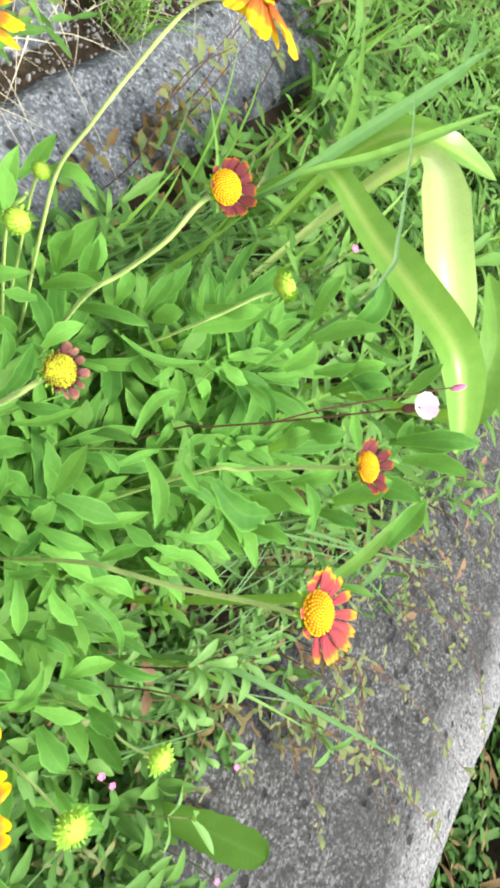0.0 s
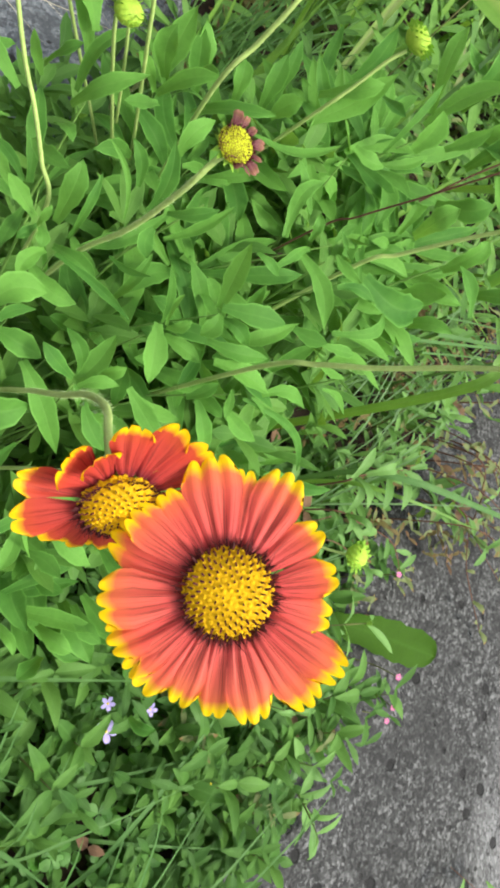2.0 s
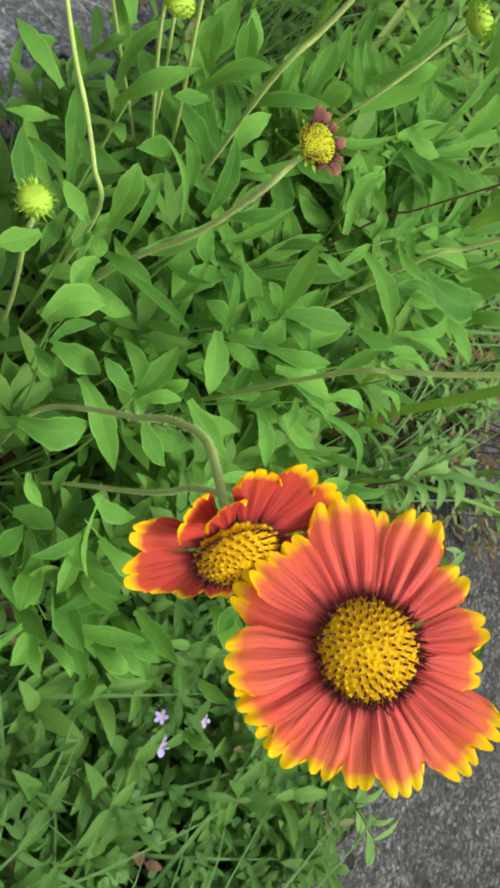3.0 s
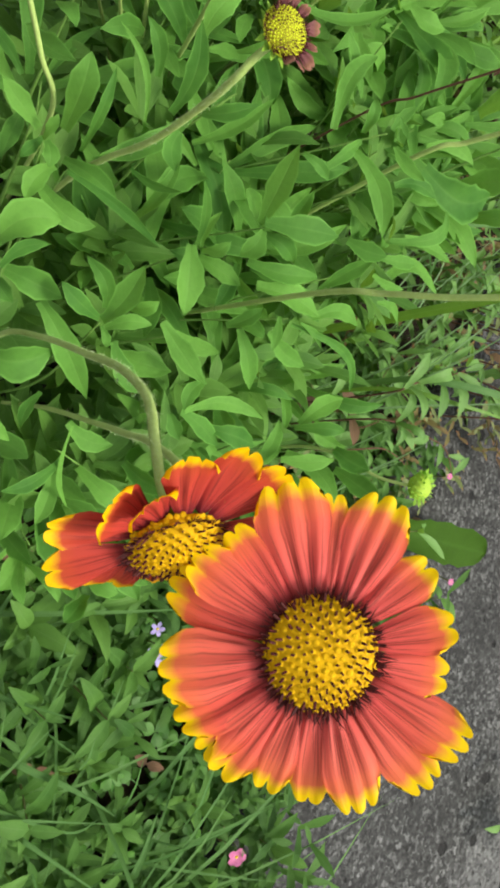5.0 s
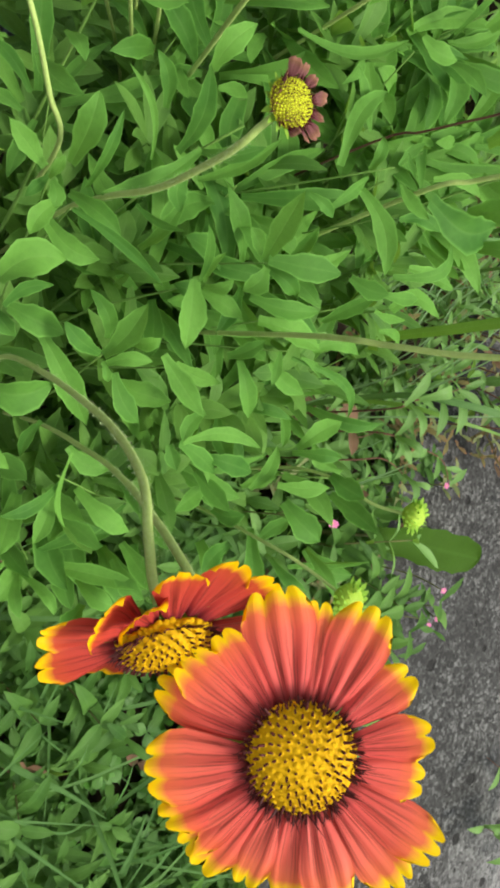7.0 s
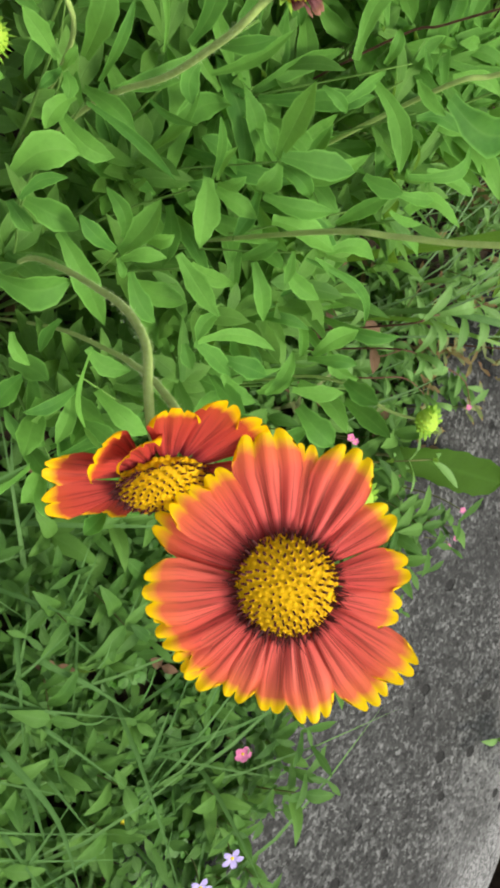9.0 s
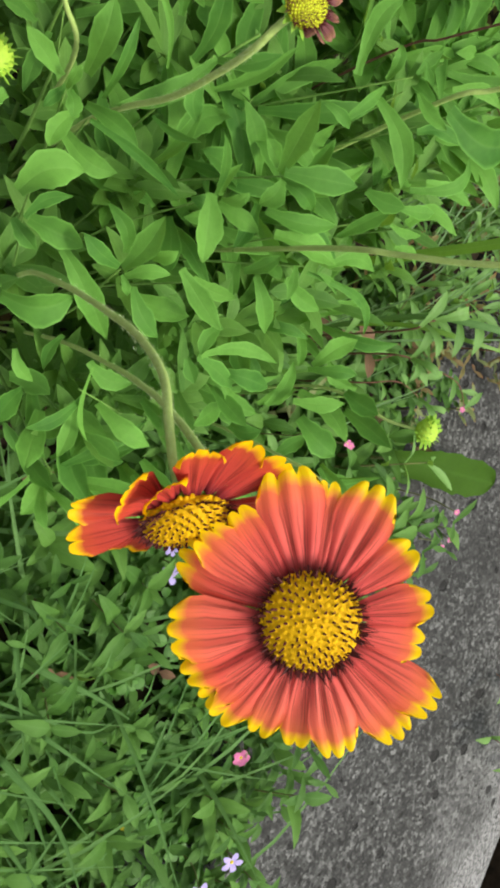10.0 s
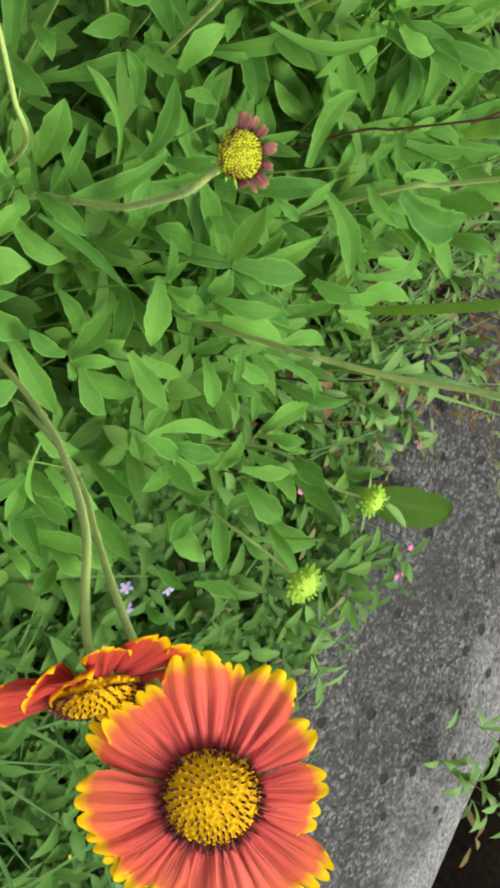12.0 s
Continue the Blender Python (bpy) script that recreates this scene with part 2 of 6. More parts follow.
def stone_material(name, tones, sunlit=None):
    """Rough granite: crystals of several greys, wider stains, pits, and a paler rim with sunlight put into its colour.
    """
    m, nt, b = shader(name, 0.8)
    p = place(nt)
    mid = noise_tex(nt, 34, 5, p)
    wide = noise_tex(nt, 6, 4, p)
    shift = nt.nodes.new("ShaderNodeVectorMath")
    shift.operation = "MULTIPLY_ADD"
    wobble = node(nt, "ShaderNodeTexNoise", Scale=300.0, Detail=2.0)
    nt.links.new(p, wobble.inputs["Vector"])
    nt.links.new(wobble.outputs["Color"], shift.inputs[0])
    shift.inputs[1].default_value = (0.006, 0.006, 0.006)
    nt.links.new(p, shift.inputs[2])
    crystal = node(nt, "ShaderNodeTexVoronoi", Scale=230.0)
    nt.links.new(shift.outputs[0], crystal.inputs["Vector"])
    pick = nt.nodes.new("ShaderNodeSeparateColor")
    nt.links.new(crystal.outputs["Color"], pick.inputs[0])
    fine = maths(nt, "ADD", maths(nt, "MULTIPLY", pick.outputs[0], 0.46), maths(nt, "MULTIPLY", noise_tex(nt, 95, 4, p, 0.75), 0.62))
    col = ramp(nt, fine, (0.32, tones[0]), (0.5, tones[1]), (0.65, tones[2]), (0.83, tones[3]))
    col = mix(nt, ramp(nt, mid, (0.5, 0.0), (0.64, 0.7)), col, tuple(c * 0.4 for c in tones[1]))
    col = mix(nt, ramp(nt, wide, (0.45, 0.0), (0.7, 0.6)), col, tuple(c * 0.6 for c in tones[1]))
    # sunlight on the sloping outer edge, painted as a paler band
    if sunlit:
        s = nt.nodes.new("ShaderNodeSeparateXYZ")
        nt.links.new(p, s.inputs[0])
        rim = maths(nt, "SUBTRACT", s.outputs[1], maths(nt, "MULTIPLY", s.outputs[0], 0.185))
        rim = maths(nt, "ADD", rim, maths(nt, "MULTIPLY", maths(nt, "SUBTRACT", wide, 0.5), 0.35))
        col = mix(nt, ramp(nt, maths(nt, "ADD", rim, 1.1), (0.10, 0.55), (0.24, 0.0)), col, mix(nt, ramp(nt, pick.outputs[1], (0.2, 0.0), (0.8, 1.0)), tuple(c * 0.5 for c in sunlit), tuple(c * 1.5 for c in sunlit)))
    pit = node(nt, "ShaderNodeTexVoronoi", Scale=19.0)
    nt.links.new(shift.outputs[0], pit.inputs["Vector"])
    hole = ramp(nt, pit.outputs["Distance"], (0.14, 1.0), (0.18, 0.0))
    col = mix(nt, maths(nt, "MULTIPLY", hole, 0.95), col, (0.014, 0.014, 0.014))
    nick = node(nt, "ShaderNodeTexVoronoi", Scale=62.0)
    nt.links.new(shift.outputs[0], nick.inputs["Vector"])
    nicks = maths(nt, "MULTIPLY", ramp(nt, nick.outputs["Distance"], (0.16, 1.0), (0.26, 0.0)), ramp(nt, mid, (0.44, 0.0), (0.52, 0.9)))
    col = mix(nt, nicks, col, (0.025, 0.025, 0.024))
    nt.links.new(col, b.inputs["Base Color"])
    b.inputs["Specular IOR Level"].default_value = 0.25
    h = maths(nt, "ADD", maths(nt, "MULTIPLY", fine, 0.8), maths(nt, "MULTIPLY", mid, 1.6))
    bump(nt, b, maths(nt, "SUBTRACT", h, maths(nt, "ADD", nicks, maths(nt, "MULTIPLY", hole, 2.0))), 0.8, 0.003)
    return m


STONE = stone_material("grey_granite", ((0.022, 0.023, 0.023), (0.048, 0.050, 0.049), (0.080, 0.083, 0.082), (0.205, 0.212, 0.210)), (0.27, 0.276, 0.28))
STONE_BLUE = stone_material("blue_grey_granite", ((0.075, 0.083, 0.095), (0.125, 0.14, 0.158), (0.18, 0.20, 0.225), (0.36, 0.385, 0.41)))
PEBBLE = plain("pebble", (0.17, 0.17, 0.175), (0.34, 0.34, 0.34), 160, 0.8)
SOIL = plain("dark_soil", (0.018, 0.013, 0.008), (0.06, 0.042, 0.026), 70, 0.9, 0.8, 0.006)


# ---- building helpers ----
def rig(name, at_, label, category, group="", kind=""):
    """An empty at the foot of a thing, to parent its parts."""
    e = new(name)
    e.location, e.empty_display_size = at_, 0.02
    return tagged(e, label, category, group, kind)


def origin(ob):
    p = Vector((0, 0, 0))
    while ob is not None:
        p += ob.location
        ob = ob.parent
    return p


def part(name, bm, material, parent, label="", smooth=True, kind="", moved=True):
    """Links a bmesh, built in world coordinates, as one mesh under a thing or a part."""
    if parent is not None and moved:
        bmesh.ops.translate(bm, verts=bm.verts, vec=-origin(parent))
    me = bpy.data.meshes.new(name)
    bm.to_mesh(me)
    bm.free()
    me.materials.append(material)
    if smooth:
        me.shade_smooth()
    ob = new(name, me)
    ob.parent = parent
    return tagged(ob, label, "", "", kind)


def spline(points, steps=6):
    """A smooth line through the points."""
    p = [Vector(q) for q in points]
    p = [2 * p[0] - p[1], *p, 2 * p[-1] - p[-2]]
    line = []
    for i in range(1, len(p) - 2):
        a, b, c, d = p[i - 1:i + 3]
        for k in range(steps):
            t = k / steps
            line.append(0.5 * (2 * b + (c - a) * t + (2 * a - 5 * b + 4 * c - d) * t * t + (3 * b - a - 3 * c + d) * t ** 3))
    return line + [p[-2]]


def tube(bm, line, r0, r1, sides=7):
    rings, side = [], Vector((0.31, 0.87, 0.12))
    for i, p in enumerate(line):
        way = (line[min(i + 1, len(line) - 1)] - line[max(i - 1, 0)]).normalized()
        side = (side - way * side.dot(way)).normalized()
        across = way.cross(side)
        r = r0 + (r1 - r0) * i / (len(line) - 1)
        rings.append([bm.verts.new(p + r * (math.cos(2 * math.pi * k / sides) * side + math.sin(2 * math.pi * k / sides) * across)) for k in range(sides)])
    for a, b in zip(rings, rings[1:]):
        for k in range(sides):
            bm.faces.new((a[k], a[(k + 1) % sides], b[(k + 1) % sides], b[k]))
    for ring in (rings[0], rings[-1]):
        c = bm.verts.new(sum((v.co for v in ring), Vector()) / sides)
        for k in range(sides):
            bm.faces.new((ring[k], ring[(k + 1) % sides], c))


def hairs(bm, line, r, count, length, rnd):
    """Fine bristles that stand off a stem."""
    for _ in range(count):
        i = rnd.randrange(len(line) - 1)
        p = line[i].lerp(line[i + 1], rnd.random())
        way = (line[i + 1] - line[i]).normalized()
        out = Vector((rnd.gauss(0, 1), rnd.gauss(0, 1), rnd.gauss(0, 1)))
        out = (out - way * out.dot(way)).normalized()
        side = way.cross(out) * 0.00006
        a = p + out * r * 0.9
        bm.faces.new([bm.verts.new(q) for q in (a - side, a + side, a + (out + way * rnd.uniform(-0.3, 0.4)) * length * rnd.uniform(0.3, 1.1))])


def lance(s):
    if s < 0.55:
        k = s / 0.55
        return 0.38 + 0.62 * k * k * (3 - 2 * k)
    return 1 - ((s - 0.55) / 0.45) ** 1.7


def ovate(s):
    return max(0.06 * (1 - s), math.sin(math.pi * s ** 0.7) ** 0.8)


def strap_shape(s):
    return min(1.0, 0.12 + 2.2 * s ** 1.6) * min(1.0, (1 - s) * 5) ** 0.6


def blade_shape(s):
    return (0.55 + 0.6 * s) if s < 0.5 else (0.85 * (2 - 2 * s) ** 0.7)


def leaf(bm, line, width, face, shape=lance, fold=0.18, across=4, wave=0.0, seed=0.0):
    """A blade along a line, its upper side turned towards face, folded along the midrib, with rippled edges."""
    layer = bm.loops.layers.uv.verify()
    rows, n = [], len(line) - 1
    for i, p in enumerate(line):
        way = (line[min(i + 1, n)] - line[max(i - 1, 0)]).normalized()
        side = way.cross(Vector(face)).normalized()
        up = side.cross(way)
        w = width * 0.5 * shape(i / n) * (1 + (0.07 * math.sin(seed * 3 + i * 2.1) if seed else 0.0))
        row = []
        for k in range(across + 1):
            q = 2 * k / across - 1
            lift = fold * abs(q) ** 1.4 * w + wave * width * q * q * math.sin(seed + 9 * i / n + 2 * q)
            row.append(bm.verts.new(p + side * q * w + up * lift))
        rows.append(row)
    for i in range(n):
        for k in range(across):
            f = bm.faces.new((rows[i][k], rows[i][k + 1], rows[i + 1][k + 1], rows[i + 1][k]))
            for loop, (a, b) in zip(f.loops, ((k, i), (k + 1, i), (k + 1, i + 1), (k, i + 1))):
                loop[layer].uv = (a / across, b / n)


def bowed(base, tip, face, arch, droop, n=7):
    """A line from base to tip that bows towards face, and sideways by the droop."""
    base, tip, face = Vector(base), Vector(tip), Vector(face)
    span = (tip - base).length
    side = (tip - base).cross(face)
    return [base.lerp(tip, i / n) + face * span * arch * math.sin(math.pi * i / n) + side * droop * math.sin(math.pi * i / n) for i in range(n + 1)]


SKYWARD = Vector((-0.42, 0.06, 0.9)).normalized()
leaf_dice = random.Random(11)


def leafy_stem(plant, top, leaves, r=0.0024, open_=False):
    """A stem of a clump from the foot to the top with its larger leaves, each a blade of its own; open_: blades spread flat to the light."""
    loose = 0.75 if open_ else 1.0
    foot = origin(plant)
    bm = bmesh.new()
    mid = foot.lerp(Vector(top), 0.5) + Vector((leaf_dice.uniform(-0.02, 0.02), leaf_dice.uniform(-0.02, 0.02), 0.03))
    tube(bm, spline([foot, mid, top], 5), r, r * 0.3)
    stalk = part("stem", bm, STEM, plant)
    for x, y, z, tx, ty, tz, w in leaves:
        bm = bmesh.new()
        face = (SKYWARD + Vector((leaf_dice.gauss(0, 0.22), leaf_dice.gauss(0, 0.28), leaf_dice.gauss(0, 0.15))) * loose).normalized()
        leaf(bm, bowed((x, y, z), (tx, ty, tz), face, leaf_dice.uniform(-0.06, 0.26), leaf_dice.uniform(-0.12, 0.12) * (1.3 if open_ else 1.0), 11), w * (0.86 if open_ else 0.9), face,
             lance, leaf_dice.uniform(0.06, 0.4), 6, leaf_dice.uniform(0.0, 0.10), leaf_dice.uniform(0, 6))
        part("leaf", bm, LEAF, stalk)
    return stalk


def frame_of(normal):
    n = Vector(normal).normalized()
    x = Vector((0, 1, 0)).cross(n).normalized()
    return Matrix((x, n.cross(x), n)).transposed()


def ray_floret(length, width, root, lift, curl, dice, lobes=3, tilt=0.0):
    """A wedge-shaped, pleated blade with a toothed end, along x from the disc's rim."""
    bm = bmesh.new()
    layer = bm.loops.layers.uv.verify()
    n, across = 13, 18
    skew, phase, twist = dice.uniform(-0.06, 0.06), dice.uniform(0, 6), dice.uniform(-0.25, 0.25)
    deep = [dice.uniform(0.07, 0.13) for _ in range(lobes + 1)]
    grid = []
    for i in range(n + 1):
        s = i / n
        w = width * (0.30 + 0.70 * min(1.0, s / 0.62) ** 0.8) * (1.0 if s < 0.85 else 1 - 0.5 * ((s - 0.85) / 0.15) ** 2 * 0.3)
        row = []
        for k in range(across + 1):
            q = 2 * k / across - 1
            part_way = (lobes * k / across) % 1.0 if k < across else 1.0
            hump = math.sqrt(max(0.0, 1 - (2 * part_way - 1) ** 2))
            cut = deep[min(lobes, int(lobes * k / across + 0.5))] * (1 - hump) + 0.13 * abs(q) ** 3
            d = length * s * (1 - cut * s ** 3)
            z = lift * d + curl * length * s * s - 0.10 * width * q * q * (1 - 1.4 * s) + 0.014 * width * math.cos(q * 11 + phase * 0.1) + (twist * s + tilt) * q * w * 0.5
            z += 0.022 * width * math.sin(phase + 6 * s + 3 * q) - 0.026 * width * math.cos(2 * math.pi * lobes * k / across) * min(1.0, s * 3) * (1.15 - 0.6 * s)
            row.append(bm.verts.new((root + d, q * w * 0.5 + skew * d, z)))
        grid.append(row)
    for i in range(n):
        for k in range(across):
            f = bm.faces.new((grid[i][k], grid[i][k + 1], grid[i + 1][k + 1], grid[i + 1][k]))
            for loop, (a, b) in zip(f.loops, ((k, i), (k + 1, i), (k + 1, i + 1), (k, i + 1))):
                loop[layer].uv = (a / across, b / n)
    return bm


def set_down(bm, m):
    bmesh.ops.transform(bm, matrix=m, verts=bm.verts)
    return bm


def dome_button(bm, p, a, b, up):
    """A small rounded bump on the disc."""
    low, high = [[bm.verts.new(p + (a * math.cos(j * math.pi / 3) + b * math.sin(j * math.pi / 3)) * w + up * h) for j in range(6)] for w, h in ((1.0, 0.0), (0.72, 0.75))]
    top = bm.verts.new(p + up)
    for j in range(6):
        bm.faces.new((low[j], low[(j + 1) % 6], high[(j + 1) % 6], high[j]))
        bm.faces.new((high[j], high[(j + 1) % 6], top))


def flower(plant, centre, normal, florets, disc_r, petal, disc, seed, label="", dome=0.45, lobes=3, bristles=True, lift=(0.0, 0.0), curl=(0.0, 0.0), layers=0.0012, single=False):
    """A gaillardia head: domed disc, florets in a spiral, dark bristles, ray florets and green bracts behind."""
    dice = random.Random(seed)
    m = Matrix.Translation(centre) @ frame_of(normal).to_4x4()
    bm = bmesh.new()
    bmesh.ops.create_uvsphere(bm, u_segments=28, v_segments=14, radius=1)
    for v in bm.verts:
        v.co = Vector((v.co.x * disc_r * 0.97, v.co.y * disc_r * 0.97, v.co.z * disc_r * (dome if v.co.z > 0 else 0.25)))
    head = part("flower_head", set_down(bm, m), DISC_OLD_BASE if disc is DISC_OLD else DISC_AGED_BASE if disc is DISC_AGED else DISC_BASE, plant, label)
    knobs, darts = bmesh.new(), bmesh.new()
    if single:
        bm = bmesh.new()
        dome_button(bm, Vector((0, 0, 0)), Vector((1, 0, 0)), Vector((0, 1, 0)), Vector((0, 0, 1)))
        button = bpy.data.meshes.new("floret")
        bm.to_mesh(button)
        bm.free()
        button.materials.append(disc)
        button.shade_smooth()
    count, side_dice = 210 if disc is DISC_OLD else 150, random.Random(seed + 100)
    for i in range(count + 64):
        rr = math.sqrt((i + 0.5) / count) if i < count else 1.0
        a = i * 2.39996
        p = Vector((disc_r * rr * math.cos(a), disc_r * rr * math.sin(a), 0)) * 0.98
        p.z = disc_r * dome * (math.sqrt(max(0, 1 - rr * rr * 0.96)) if i < count else side_dice.uniform(-0.08, 0.16))
        out = Vector((p.x, p.y, p.z / dome ** 2 * 0.5 + disc_r * 0.5)).normalized()
        e1 = out.orthogonal().normalized()
        e2 = out.cross(e1)
        turn = dice if i < count else side_dice
        size = disc_r * (0.054 if disc is DISC_OLD else 0.062 if single or disc is DISC_AGED else 0.074) * turn.uniform(0.85, 1.1)
        high = size * turn.uniform(0.4, 0.8)
        if single:
            own = Matrix((e1, e2, out)).transposed().to_4x4()
            ob = new("floret", button)
            ob.parent = head
            ob.matrix_basis = Matrix.Translation(-origin(head)) @ m @ Matrix.Translation(p) @ own @ Matrix.Diagonal((size, size, high * 0.85, 1))
        else:
            dome_button(knobs, p, e1 * size, e2 * size, out * high)
        if i < count and bristles and dice.random() < (0.35 if disc is DISC_OLD else 0.7) + 0.3 * rr:
            q = p + out * high * 0.7
            e = out.cross(Vector((dice.gauss(0, 1), dice.gauss(0, 1), 0.1))).normalized() * disc_r * 0.021
            g = out.cross(e.normalized()) * disc_r * 0.021
            top = q + (out + Vector((p.x, p.y, 0)) / disc_r * 0.8 + Vector((dice.gauss(0, 0.2), dice.gauss(0, 0.2), 0))) * disc_r * (0.03 + 0.07 * rr)
            b = [darts.verts.new(q + d) for d in (e + g, g - e, -e - g, e - g)]
            t = [darts.verts.new(top + d * 0.8) for d in (e + g, g - e, -e - g, e - g)]
            for j in range(4):
                darts.faces.new((b[j], b[(j + 1) % 4], t[(j + 1) % 4], t[j]))
            darts.faces.new(t)
    if single:
        knobs.free()
    else:
        part("floret_mass", set_down(knobs, m), disc, head, kind="stuff")
    if bristles:
        for i in range(240 if single else 120):
            a = dice.uniform(0, 2 * math.pi)
            out = Vector((math.cos(a), math.sin(a), dice.uniform(0.05, 0.9))).normalized()
            p = Vector((math.cos(a), math.sin(a), 0.12)) * disc_r * dice.uniform(0.86, 1.0)
            e = Vector((-math.sin(a), math.cos(a), 0)) * disc_r * 0.026
            bend = Vector((-math.sin(a), math.cos(a), 0.3)) * dice.uniform(-0.6, 0.6)
            top = p + (out + bend) * disc_r * dice.uniform(0.12, 0.40)
            u = out.cross(e.normalized()) * disc_r * 0.02
            b = [darts.verts.new(p + d) for d in (e, u, -e - u)]
            t = darts.verts.new(top)
            for j in range(3):
                darts.faces.new((b[j], b[(j + 1) % 3], t))
        part("bristle_fringe", set_down(darts, m), MAROON, head, "dark maroon bristles", smooth=False, kind="stuff")
    else:
        darts.free()
    for i, (angle, length, width, *bend) in enumerate(florets):
        turn = pose(0, 0, dice.uniform(-1, 1) * layers - (0.0006 if i % 2 else 0), 0, 0, angle)
        root = disc_r * 0.86
        rise, roll_, tilt, *lean = bend or (dice.uniform(*lift), dice.uniform(*curl), 0.0)
        blade = ray_floret(max(0.004, length - root), width, root, rise, roll_, dice, lobes if width > 0.0126 else 2, tilt)
        if lean:
            # a withered floret, turned up and over the disc
            turn = turn @ pose(root, 0, 0, 0, -lean[0], 0) @ Matrix.Translation((-root, 0, 0))
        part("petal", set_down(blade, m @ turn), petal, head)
    for i in range(14):
        bm = bmesh.new()
        a = i * 2 * math.pi / 14 + dice.uniform(-0.1, 0.1)
        d = Vector((math.cos(a), math.sin(a), 0))
        leaf(bm, [d * disc_r * 0.5 + Vector((0, 0, -disc_r * 0.25)), d * disc_r * 0.9 + Vector((0, 0, -disc_r * 0.28)), d * disc_r * dice.uniform(1.15, 1.4) + Vector((0, 0, -disc_r * dice.uniform(0.1, 0.5)))], disc_r * 0.32, (0, 0, 1), lance, 0.1, 2)
        part("bract", set_down(bm, m), BUD_BRACT, head, "pointed green bract")
    return head


def bud(plant, centre, normal, r, seed):
    """A closed head: a pale green button ringed by pointed bracts."""
    dice = random.Random(seed)
    m = Matrix.Translation(centre) @ frame_of(normal).to_4x4()
    bm = bmesh.new()
    bmesh.ops.create_icosphere(bm, subdivisions=3, radius=r)
    for v in bm.verts:
        v.co.z *= 0.75
        v.co *= 1 + 0.09 * math.sin(v.co.x / r * 19) * math.sin(v.co.y / r * 19)
    head = part("bud", set_down(bm, m), BUD_CORE, plant, "unopened pale green bud")
    for i in range(58):
        bm = bmesh.new()
        a, k = i * 2.39996, i / 58
        theta = radians(38 + 70 * k)
        d = Vector((math.sin(theta) * math.cos(a), math.sin(theta) * math.sin(a), 0.75 * math.cos(theta)))
        start = d * r * 0.9
        tip = d * r * dice.uniform(1.12, 1.45) + Vector((math.cos(a), math.sin(a), 0)) * r * 0.12
        leaf(bm, [start, start.lerp(tip, 0.5) + Vector((0, 0, 0.04 * r)), tip], r * 0.26, d.orthogonal(), lance, 0.2, 2)
        part("bract", set_down(bm, m), BUD_BRACT, head)
    return head


def flower_stem(plant, points, r=0.0019, hair=160, seed=1):
    bm = bmesh.new()
    line = spline(points, 8)
    r *= 0.86
    tube(bm, line, r, r * 1.15, 9)
    stalk = part("flower_stem", bm, FLOWER_STEM, plant, "hairy green stem")
    bm = bmesh.new()
    hairs(bm, line, r, hair * 4, 0.0019, random.Random(seed))
    part("hair_fringe", bm, HAIR, stalk, "fine pale hairs", False, "stuff")
    return stalk


# ---- ground, kerb stones ----
def ground_height(x, y):
    # low ground along the kerb's outer side; unseen far bank added for shade
    off = -y + 0.183 * x
    low = max(0.0, min(1.0, (off - 0.86) / 0.08)) * max(0.0, min(1.0, (1.42 - off) / 0.07))
    return -0.025 - 0.36 * low + 0.012 * noise.noise((x * 7, y * 7, 0.3)) + 0.004 * noise.noise((x * 31, y * 31, 4.0))


def stretched(lo, hi, step, far):
    inner = np.arange(lo, hi + step / 2, step).tolist()
    reach = [0.3, 1.0, 3.0, 10.0, 30.0, far]
    return [lo - r for r in reversed(reach)] + inner + [hi + r for r in reach]


bm = bmesh.new()
xs, ys = stretched(-0.4, 3.4, 0.03, 80.0), stretched(-1.6, 1.4, 0.03, 80.0)
net = [[bm.verts.new((x, y, ground_height(x, y))) for y in ys] for x in xs]
for i in range(len(xs) - 1):
    for j in range(len(ys) - 1):
        bm.faces.new((net[i][j], net[i + 1][j], net[i + 1][j + 1], net[i][j + 1]))
tagged(part("ground", bm, SOIL, None), "dark garden soil between plants and kerb stones", "ground", "", "structure")


